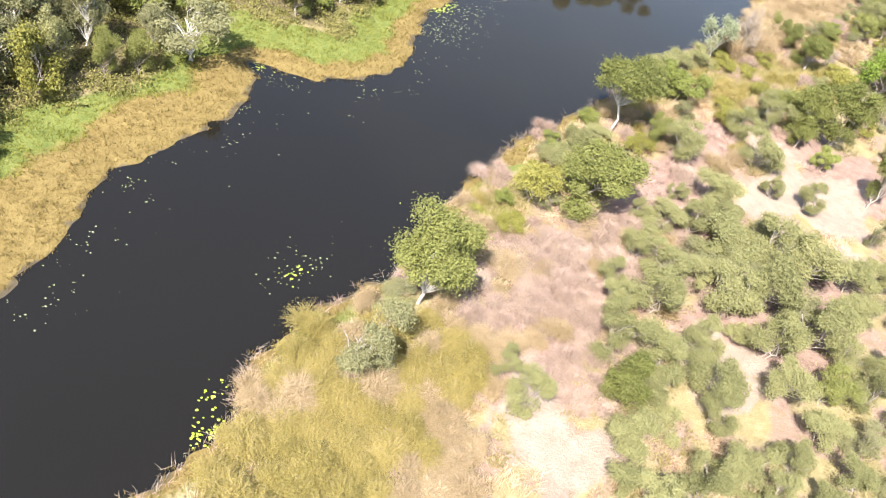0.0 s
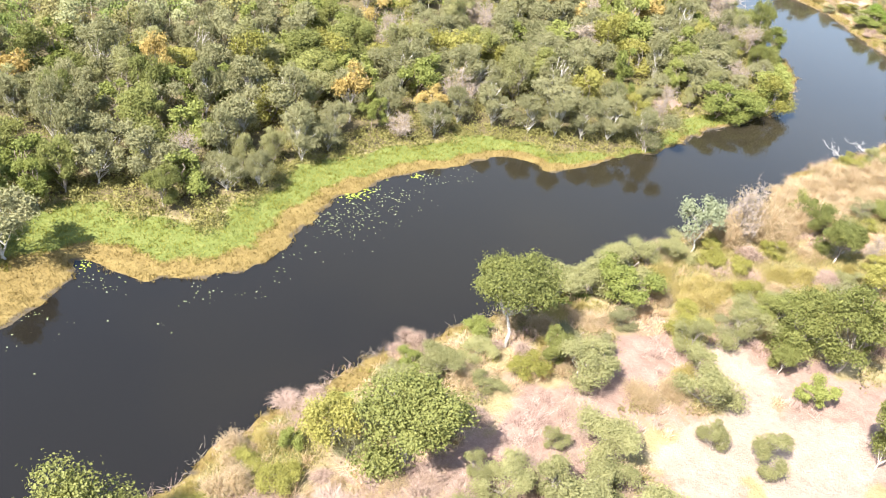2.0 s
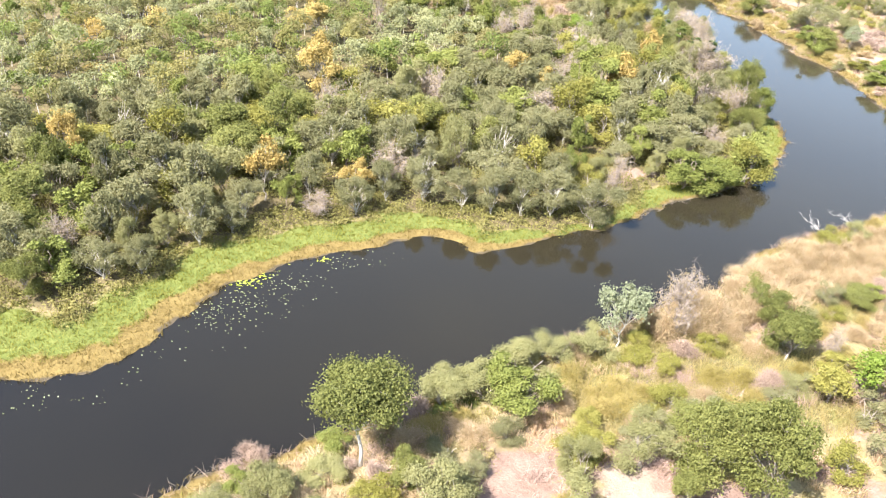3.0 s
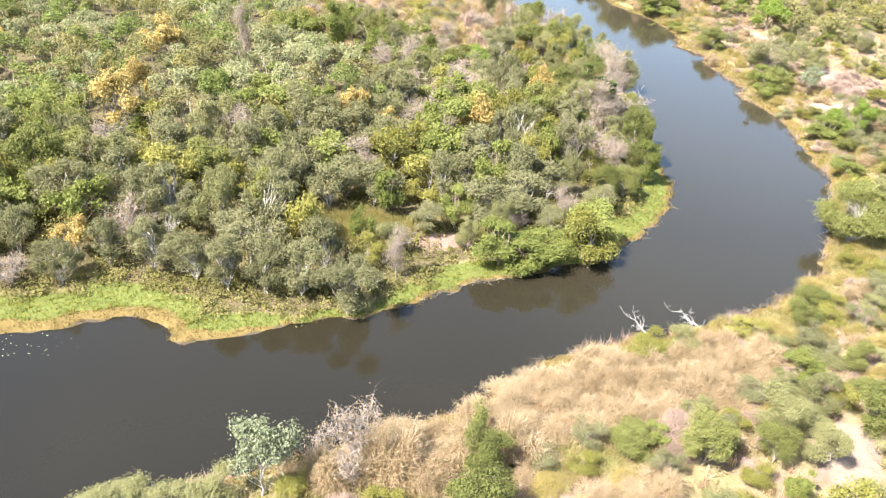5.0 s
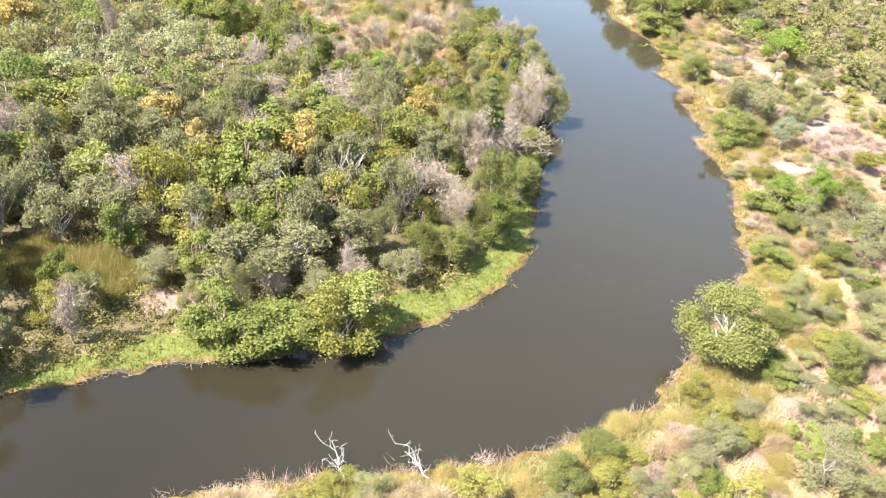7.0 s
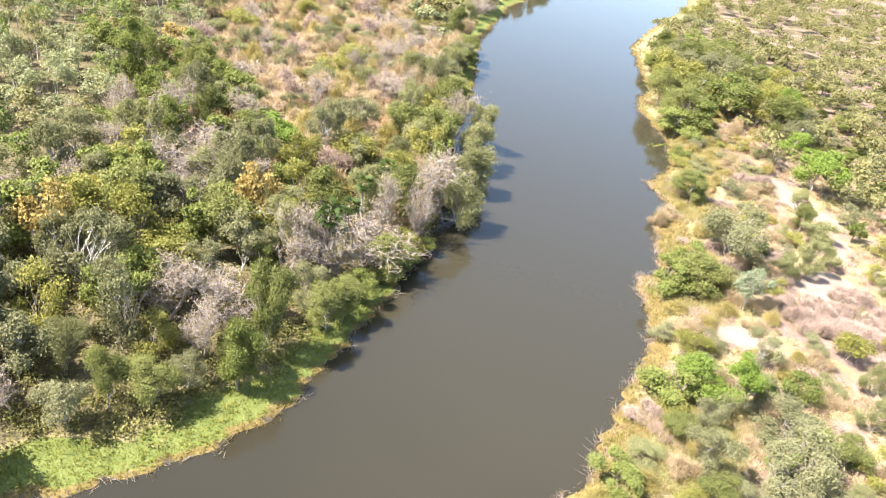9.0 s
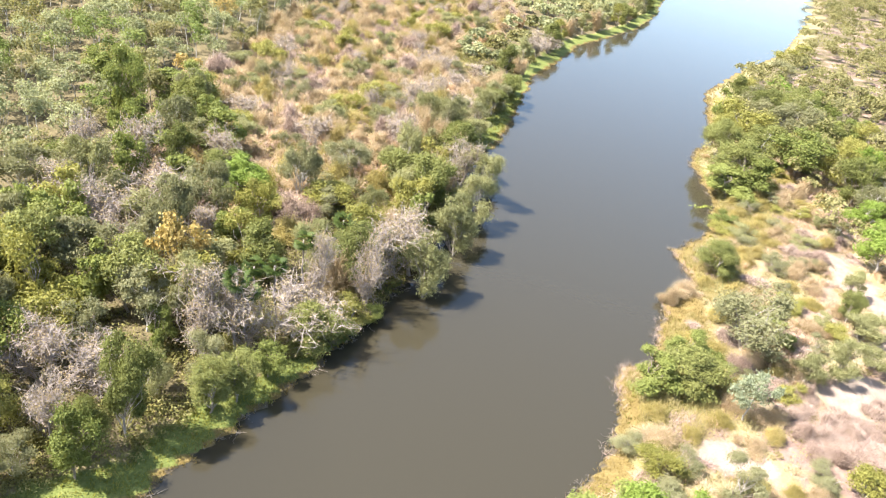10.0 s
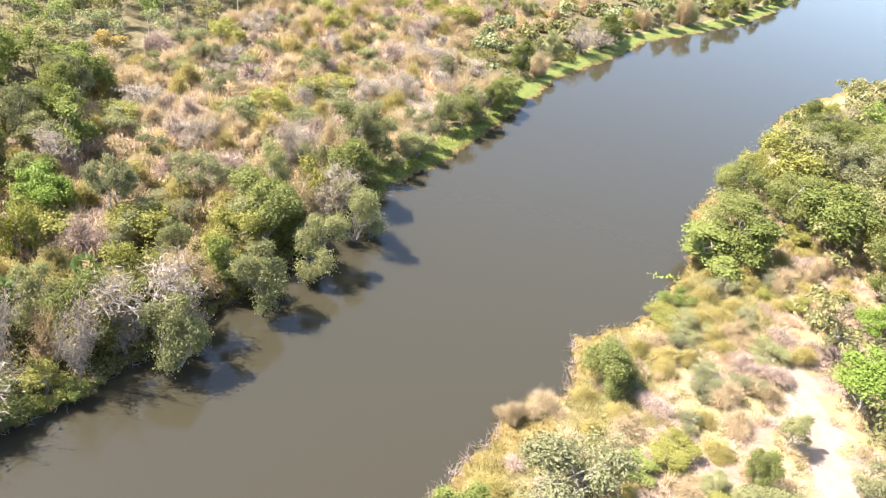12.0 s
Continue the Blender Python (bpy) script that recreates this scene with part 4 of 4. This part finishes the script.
def blades(rng, x, y, z, per, length, width, lean, tint, spread=0.16):
    """Tufts of grass: each blade one long triangle that leans outward."""
    n = len(x) * per
    bx, by, bz = (np.repeat(v, per) for v in (x, y, z))
    bx, by = bx + rng.normal(size=n) * spread, by + rng.normal(size=n) * spread
    a = rng.uniform(0, 6.283, n)
    ln = np.repeat(length, per) * rng.uniform(0.6, 1.2, n)
    l = lean * rng.uniform(0.3, 1.3, n) * ln
    base = np.stack([bx, by, bz - 0.03], 1)
    tip = base + np.stack([np.cos(a) * l, np.sin(a) * l, np.sqrt(np.maximum(ln**2 - l**2, 0.02))], 1)
    turn = a + rng.uniform(0.6, 2.5, n)
    side = np.stack([np.cos(turn), np.sin(turn), 0 * a], 1) * (width * rng.uniform(0.7, 1.4, n))[:, None]
    v = np.stack([base - side, base + side, tip], 1).reshape(-1, 3)
    return v, np.arange(3 * n).reshape(-1, 3), np.repeat(tint, per)


def patchy(x, y, size, seed):
    return 0.5 + 0.5 * wob(x, y, size, seed)


rng = np.random.default_rng(19)
# lush grass of the far bank
x, y, z, d, far, w = spots(rng, 330000, (-70, 60, 40, 430), lambda x, y, d, far, w: far & (d > w * np.interp(y, [95, 100, 165, 172], [0.6, 0.28, 0.28, 0.08])) & (d < w * 1.15))
tint = np.clip(0.25 + 0.35 * patchy(x, y, 7, 11) + 0.35 * patchy(x, y, 2.3, 12) - 0.25 * (d / w - 0.5) + rng.normal(size=len(x)) * 0.08, 0, 1)
stuff("bank_grass", "lush bright green grass along the water's edge", "grass", *blades(rng, x, y, z, 3, 0.32 + 0.3 * patchy(x, y, 5, 13), 0.05, 0.75, tint)[:2],
      LEAF["blade"], np.repeat(tint, 3))
# tan reeds at the waterline
x, y, z, d, far, w = spots(rng, 420000, (-130, 80, 25, 440),
                           lambda x, y, d, far, w: (d > -0.3) & ((d < np.where(far, w * np.interp(y, [95, 100, 165, 172], [0.68, 0.34, 0.34, 0.13]), 2.2)) | (~far & (ellipses(x, y, REED_NEAR) > 0.4))) & (x > -130))
tint = np.clip(0.35 + 0.4 * patchy(x, y, 6, 14) + rng.normal(size=len(x)) * 0.15, 0, 1)
stuff("reed_fringe", "tan dry reeds fringing the river at the waterline", "reeds", *blades(rng, x, y, z, 3, 0.35 + 0.3 * patchy(x, y, 4, 15), 0.045, 0.7, tint)[:2],
      LEAF["reed"], np.repeat(tint, 3))
# green and yellow grass of the near bank
x, y, z, d, far, w = spots(rng, 160000, (-30, 110, 20, 440), lambda x, y, d, far, w: ~far & (d > 1.0) & (d < 9) & (patchy(x, y, 19, 16) > 0.35 + d * 0.03))
tint = np.clip(0.3 + 0.6 * patchy(x, y, 8, 17) + rng.normal(size=len(x)) * 0.12, 0, 1)
stuff("near_bank_grass", "yellow-green tussock grass sloping down to the river", "grass", *blades(rng, x, y, z, 4, 0.4 + 0.35 * patchy(x, y, 5, 18), 0.05, 0.65, tint)[:2],
      LEAF["blade"], np.repeat(tint, 4))


x, y, z, d, far, w = spots(rng, 330000, (-30, 90, 25, 400), lambda x, y, d, far, w: ~far & (d > 1.5) & (d < 40) & (ellipses(x, y, GREEN_NEAR) > 0.2 + 0.45 * patchy(x, y, 5, 40)))
tint = np.clip(0.62 + 0.4 * patchy(x, y, 7, 41) + rng.normal(size=len(x)) * 0.12, 0, 1)
stuff("tall_grass", "tall yellow-green grass on the low bank", "grass", *blades(rng, x, y, z, 6, 0.7 + 1.1 * patchy(x, y, 5, 42), 0.022, 0.65, tint, 0.3)[:2],
      LEAF["tallblade"], np.repeat(tint, 6))


# straw thickets of the near bank
def near_straw(x, y, d, far, w):
    bare = np.maximum(ellipses(x, y, SAND), 0.95 * ellipses(x, y, SOIL))
    bare = np.maximum(bare, 0.7 * ellipses(x, y, REED_NEAR))
    bare = np.maximum(bare, 0.6 * ellipses(x, y, GREEN_NEAR))
    return ~far & (d > 2.0) & (d < 48) & (patchy(x, y, 14, 21) * 0.6 + patchy(x, y, 5, 22) * 0.4 > np.where(y > 190, 0.46, 0.33) + 0.7 * bare + 0.003 * d)


def fountains(rng, x, y, z, height, radius, per, half, tint):
    """Many low clumps of arching stalks, joined."""
    vs, fs, ts, count = [], [], [], 0
    for a, b, c, h, r, t in zip(x, y, z, height, radius, tint):
        v, f, _, _ = arcs(rng, per, h, r, half, 0.3)
        vs.append(v + (a, b, c))
        fs.append(f + count)
        ts.append(np.repeat(np.clip(t + rng.normal(size=per) * 0.15, 0, 1), 3))
        count += len(v)
    return np.concatenate(vs), np.concatenate(fs), np.concatenate(ts)


x, y, z, d, far, w = spots(rng, 17000, (-40, 120, 15, 450), near_straw)
tint = np.clip(0.15 + 0.5 * patchy(x, y, 11, 23) + rng.normal(size=len(x)) * 0.2, 0, 1)
v, f, t = fountains(rng, x, y, z, 0.7 + 1.3 * patchy(x, y, 9, 24), rng.uniform(0.8, 1.7, len(x)), 56, 0.02, tint)
stuff("dry_thicket", "feathery straw-coloured grass thickets on the dry bank", "dry grass", v, f, LEAF["dry"], t)


def near_brush(x, y, d, far, w):
    here = np.maximum(ellipses(x, y, BRUSH), 0.8 * (patchy(x, y, 15, 44) > 0.62))
    return ~far & (d > 3) & (d < 34) & (here > 0.3) & (ellipses(x, y, SAND) < 0.5)


x, y, z, d, far, w = spots(rng, 12500, (-20, 110, 30, 430), near_brush)
v, f, t = fountains(rng, x, y, z, rng.uniform(0.6, 1.6, len(x)), rng.uniform(0.9, 1.9, len(x)), 70, 0.018, np.clip(rng.normal(size=len(x)) * 0.25 + 0.45, 0, 1))
stuff("bare_brush", "tangled leafless pinkish-brown brush on bare soil", "dry brush", v, f, LEAF["twig"], t)
# straw country behind the far bank
x, y, z, d, far, w = spots(rng, 26000, (-210, 0, 255, 430), lambda x, y, d, far, w: far & (d > 7) & (ellipses(x, y, STRAW_FAR) > 0.35) & (patchy(x, y, 9, 25) > 0.22))
tint = np.clip(0.15 + 0.55 * patchy(x, y, 16, 26) + rng.normal(size=len(x)) * 0.2, 0, 1)
v, f, t = blades(rng, x, y, z, 24, 0.6 + 0.9 * patchy(x, y, 12, 27), 0.035, 0.7, tint * 0.7, 0.6)
stuff("straw_flats", "wide flats of dry straw-coloured brush behind the trees", "dry grass", v, f, LEAF["dry"], t)
# leafy undergrowth below the woodland trees
x, y, z, d, far, w = spots(rng, 9800, (-110, 46, 40, 430), lambda x, y, d, far, w: far & (d > w * 0.95 + 0.3) & (d < 46) & (ellipses(x, y, STRAW_FAR) < 0.5) & (ellipses(x, y, CLEARING) < 0.5) & (patchy(x, y, 13, 28) > 0.12))
v, f, t = bushes(rng, x, y, z, rng.uniform(1.5, 4.0, len(x)), 135, 0.34)
stuff("undergrowth", "tangled green undergrowth below the woodland trees", "undergrowth", v, f, LEAF["under"], t)
x, y, z, d, far, w = spots(rng, 9000, (-60, 46, 40, 330), lambda x, y, d, far, w: far & (d > w * 0.9) & (d < w + 7))
v, f, t = bushes(rng, x, y, z, rng.uniform(0.9, 2.4, len(x)), 75, 0.30)
stuff("edge_undergrowth", "low green and brown bushes at the edge of the woodland", "undergrowth", v, f, LEAF["under"], t)
# brown reeds in the clearing inside the bend
x, y, z, d, far, w = spots(rng, 60000, (-12, 30, 182, 212), lambda x, y, d, far, w: far & (ellipses(x, y, CLEARING[:1]) > 0.2 + 0.3 * patchy(x, y, 4, 63)))
v, f, t = blades(rng, x, y, z, 5, rng.uniform(0.9, 2.0, len(x)), 0.035, 0.5, np.clip(0.4 + 0.4 * patchy(x, y, 5, 64) + rng.normal(size=len(x)) * 0.15, 0, 1), 0.35)
stuff("clearing_reeds", "tall brown reeds in a woodland clearing", "reeds", v, f, LEAF["tallblade"], t * 0.6)
# low olive scrub of the near bank
x, y, z, d, far, w = spots(rng, 16000, (-70, 170, 25, 450), lambda x, y, d, far, w: ~far & (d > 2) & (d < np.where(y > 230, 105, 60)) & (ellipses(x, y, SAND + REED_NEAR) < 0.3)
                           & (ellipses(x, y, SOIL) < 0.75) & (ellipses(x, y, STRAW_NEAR) < 0.35) & (patchy(x, y, 16, 29) > np.where(y > 190, 0.36, 0.45) - 0.45 * ellipses(x, y, GREEN_NEAR)))
v, f, t = bushes(rng, x, y, z, rng.uniform(0.9, 3.2, len(x)), 85, 0.29, 0.3, 0.42)
stuff("low_scrub", "low olive scrub scattered over the dry bank", "scrub", v, f, LEAF["olive"], t)


# far woods: whole low trees, joined
def woods(rng, x, y, z, height, width, leaves, leaf):
    out, tint, face = [], [], []
    for a, b, c, h, s in zip(x, y, z, height, width):
        n = int(leaves * rng.uniform(0.8, 1.2))
        t = rng.random()
        lump = rand_dirs(rng, 7) * (0.30 * s, 0.30 * s, 0.20 * h) + (0, 0, 0.66 * h)
        v = rand_dirs(rng, n)
        v[:, 2] = np.where(v[:, 2] < -0.25, -v[:, 2], v[:, 2])
        p = lump[rng.integers(7, size=n)] + v * rng.uniform(0.55, 1, n)[:, None] * (0.24 * s, 0.24 * s, 0.17 * h)
        out.append(p + (a, b, c))
        face.append(v)
        tint.append(np.full(n, t))
    p = np.concatenate(out)
    return leaf_quads(rng, p, leaf * 1.15, 0.75, 0.2, np.concatenate(face)), quad_faces(len(p)), np.concatenate(tint)


def stand(rng, count, box, accept, space, high, wide, leaves, leaf, species, where, trunks=True):
    """A stand of far trees, one joined crown mesh a species and one of all their pale trunks."""
    got = np.array(scatter(rng, count, box, accept, space))
    z = land_height(got[:, 0], got[:, 1])
    h, w = rng.uniform(*high, len(got)), rng.uniform(*wide, len(got))
    pick = np.array([choose(rng, {k: v[0] for k, v in species.items()}) for _ in got])
    for k, (_, mat, label) in species.items():
        m = pick == k
        if m.any():
            v, f, t = woods(rng, got[m, 0], got[m, 1], z[m], h[m], w[m], leaves, leaf)
            stuff(k, label + where, "woodland", v, f, LEAF[mat], t)
    verts, faces = [], []
    for (a, b), c, e in zip(got, z, h) if trunks else ():
        foot = np.array((a, b, c - 0.2))
        fork = foot + (rng.normal() * 0.3, rng.normal() * 0.3, 0.42 * e)
        tube(verts, faces, [foot, fork], [0.11, 0.07], 4)
        for _ in range(3):
            tube(verts, faces, [fork, fork + (rng.normal() * 1.1, rng.normal() * 1.1, 0.4 * e)], [0.05, 0.02], 3)
    if trunks:
        stuff("woodland_trunks", "pale slender trunks" + where, "trunks", verts, faces, BARK["white"], np.zeros(len(faces)))


WOODS = {"grey_gum_woodland": (5, "wood_grey", "grey-green gum crowns"), "green_woodland": (2.6, "wood_green", "bright green leafy crowns"),
         "olive_woodland": (2.6, "wood_far", "olive crowns"), "orange_woodland": (0.35, "wood_orange", "orange turning crowns"),
         "yellow_woodland": (0.8, "under", "yellow-green crowns")}
stand(rng, 620, (-190, 10, 30, 330), lambda x, y, d, far, w: far & (d > 54) & (d < 135) & (ellipses(x, y, STRAW_FAR) < 0.2) & (y > 110), 4.9,
      (7, 12), (6, 9), 800, 0.37, WOODS, " of the woodland behind the riverbank trees")
stand(rng, 160, (-110, -30, 20, 115), lambda x, y, d, far, w: far & (d > 50) & (d < 75), 5.0, (8, 13), (6, 9), 230, 0.9, WOODS, " of the woodland downstream")
PLAIN = {"grey_woodland": (5, "wood_grey", "even grey-green crowns"), "pale_woodland": (1, "wood_far", "olive crowns")}
stand(rng, 1750, (-420, -60, 215, 640), lambda x, y, d, far, w: far & (d > np.where(y > 330, 8, 20)) & (ellipses(x, y, STRAW_FAR) < 0.2) & ((d > 130) | (y > 330) | (x < -190)), 5.6,
      (4, 7.5), (5.5, 8.5), 270, 0.8, PLAIN, " stretching to the distance", False)
x, y, z, d, far, w = spots(rng, 3000, (-260, 190, 375, 720), lambda x, y, d, far, w: ~far & (d > 3) & (d < 150) & (ellipses(x, y, SAND) < 0.2) & (patchy(x, y, 40, 36) > 0.2))
v, f, t = woods(rng, x, y, z, rng.uniform(4, 10, len(x)), rng.uniform(4.5, 9.5, len(x)), 190, 0.55)
stuff("upstream_woodland", "loose green woodland on the dry bank upstream", "woodland", v, f, LEAF["wood_far"], t)
x, y, z, d, far, w = spots(rng, 2400, (-230, 0, 255, 450), lambda x, y, d, far, w: far & (d > 8) & (ellipses(x, y, STRAW_FAR) > 0.2) & (patchy(x, y, 19, 39) > 0.6))
v, f, t = bushes(rng, x, y, z, rng.uniform(1.6, 5.0, len(x)), 80, 0.7, 0.3, 0.5, 0.9)
stuff("olive_bushes", "rounded olive-green bushes among the straw", "bushes", v, f, LEAF["olive"], t)
# fountain-shaped clumps standing in the straw flats
for name, mat, seed, word, low in (("dry_cane", "dry", 54, "pale dry", 0.25), ("green_cane", "tallblade", 57, "yellow-green half-dry", 0.6), ("pink_brush", "twig", 61, "pinkish bare", 0.66)):
    x, y, z, d, far, w = spots(rng, 5200, (-200, 5, 262, 420), lambda x, y, d, far, w: far & (d > 6) & (ellipses(x, y, STRAW_FAR) > 0.15) & (patchy(x, y, 11, seed) > low))
    v, f, t = fountains(rng, x, y, z, rng.uniform(1.4, 4.0, len(x)), rng.uniform(1.2, 2.8, len(x)), 62, 0.045, np.clip(0.5 + rng.normal(size=len(x)) * 0.35, 0, 1))
    stuff(name, "fountain-shaped clumps of " + word + " cane on the flats", "cane", v, f, LEAF[mat], t)


# ---- on the water ----
def pads(rng, x, y, radius, tint, mat, name, label):
    """Floating round leaves with a notch, a finger's breadth above the water."""
    verts, faces, t = [], [], []
    for a, b, r, tt in zip(x, y, radius, tint):
        n = len(verts)
        turn, tip = rng.uniform(0, 6.28), rng.normal(size=2) * 0.05
        for s in range(8):
            q = turn + 5.7 * s / 7
            dx, dy = r * math.cos(q), r * math.sin(q) * 0.85
            verts.append((a + dx, b + dy, 0.025 + 0.02 * rng.random() + tip[0] * dx + tip[1] * dy))
        verts.append((a, b, 0.03))
        faces += [(n + 8, n + s, n + s + 1) for s in range(7)]
        t += [tt] * 7
    return stuff(name, label, "lily pads", verts, faces, mat, t)


LILY_SPOTS = [(-16, 64, 3.0, 50), (-13, 66, 2.5, 20), (-10, 131, 4.5, 110), (-8, 139, 4.0, 60), (-13, 127, 3, 60), (-5, 71, 2.0, 26), (0, 362, 1.6, 24),
              (-3, 150, 3.5, 25), (-7, 147, 1.0, 10)]
px, py = [], []
for cx, cy, r, n in LILY_SPOTS:
    px += list(cx + rng.normal(size=n) * r * 0.55)
    py += list(cy + rng.normal(size=n) * r * 0.9)
bx, by = rng.uniform(-45, 0, 9000), rng.uniform(45, 150, 9000)
d, far, w = survey(bx, by)
keep = (d < -0.4) & far & (rng.random(9000) < np.clip(0.95 + d * 0.085, 0, 1) ** 1.6) & (patchy(bx, by, 9, 31) * 0.5 + patchy(bx, by, 3, 32) * 0.5 > 0.55)
px, py = np.r_[px, bx[keep]], np.r_[py, by[keep]]
ok = survey(px, py)[0] < -0.3
px, py = px[ok], py[ok]
pads(rng, px, py, rng.uniform(0.04, 0.13, len(px)), rng.random(len(px)), LEAF["lily"], "lily_pads", "small pale lily pads scattered on dark water")
px, py = [], []
for cx, cy, sx, sy, n in [(-15.0, 137, 1.1, 1.7, 230), (-8.8, 146.3, 0.4, 0.5, 16), (-5.5, 365.5, 0.5, 1.6, 34), (-15.5, 63.5, 0.7, 0.6, 18), (-15.6, 41, 0.9, 1.6, 60), (-34.5, 100, 0.6, 0.7, 22), (-17, 45, 0.5, 0.8, 16)]:
    px += list(cx + rng.normal(size=n) * sx)
    py += list(cy + rng.normal(size=n) * sy)
px, py = np.array(px), np.array(py)
ok = survey(px, py)[0] < 0.1
px, py = px[ok], py[ok]
pads(rng, px, py, rng.uniform(0.07, 0.18, len(px)), rng.random(len(px)), LEAF["lilybright"], "bright_lily_pads", "lime-green lily pads in floating clusters")


# dead trees fallen into the river
def fallen_tree(x, y, z, turn, length, rise, seed, label):
    r = np.random.default_rng(seed)
    ob = tagged(new("fallen_tree"), label, "dead tree", "dead trees in the river")
    c, s = math.cos(radians(turn)), math.sin(radians(turn))
    verts, faces = [], []
    tip = np.array((c * length, s * length, rise))
    pts = limb(r, (0, 0, -0.2), tip, 0.07, 0.02, verts, faces, 0.05, 6, 6)
    new("trunk", link_mesh("trunk", verts, faces, BARK["bleached"], True)).parent = ob
    for k in range(9):
        bv, bf = [], []
        b = pts[r.integers(1, 6)]
        e = b + (rand_dirs(r, 1)[0] * (1, 1, 0.7) + np.array((c * 0.7, s * 0.7, 0.55))) * length * r.uniform(0.2, 0.45)
        way = limb(r, b, e, 0.035, 0.012, bv, bf, 0.1, 3, 4)
        for _ in range(3):
            q = way[r.integers(1, 4)]
            limb(r, q, q + (rand_dirs(r, 1)[0] + (0, 0, 0.4)) * length * 0.16, 0.025, 0.008, bv, bf, 0.1, 2, 3)
        new("branch", link_mesh("branch", bv, bf, BARK["bleached"], True)).parent = ob
    ob.matrix_basis = Matrix.Translation((x, y, z))
    return ob


fallen_tree(57.3, 199.6, 0.3, 160, 4.2, 1.4, 5, "bleached dead tree with forked branches leaning over the river")
fallen_tree(62.6, 206.0, 0.4, 175, 3.8, 0.45, 8, "thin bleached dead branch lying out over the water")
fallen_tree(-11.5, 51.4, 0.6, 140, 1.8, 0.5, 14, "short bleached dead branch lying in the bank grass")

# dry stalks that droop over the near waterline
x, y, z, d, far, w = spots(rng, 90000, (-35, 80, 25, 345), lambda x, y, d, far, w: ~far & (d > -0.1) & (d < 0.7) & (patchy(x, y, 9, 46) > 0.3))
v, f, t = blades(rng, x, y, z + 0.1, 6, rng.uniform(0.7, 1.7, len(x)), 0.02, 0.93, rng.random(len(x)), 0.25)
stuff("bank_stalks", "grey-brown dry stalks drooping over the water's edge", "reeds", v, f, LEAF["twig"], t)

# driftwood twigs along the near waterline
verts, faces, tint = [], [], []
tx, ty, tz, d, far, w = spots(rng, 150000, (-35, 80, 25, 420), lambda x, y, d, far, w: (np.abs(d + 0.2) < 0.5) & (~far | (y > 185)) & (patchy(x, y, 15, 35) > 0.35))
for a, b in zip(tx[:2200], ty[:2200]):
    g = np.array((a, b, 0.05))
    e = g + rand_dirs(rng, 1)[0] * (1, 1, 0.3) * rng.uniform(0.4, 1.5) + (0, 0, 0.25)
    limb(rng, g, e, 0.04, 0.012, verts, faces, 0.12, 2, 3)
stuff("driftwood", "thin dark driftwood twigs along the waterline", "driftwood", verts, faces, BARK["drift"], np.zeros(len(faces)))
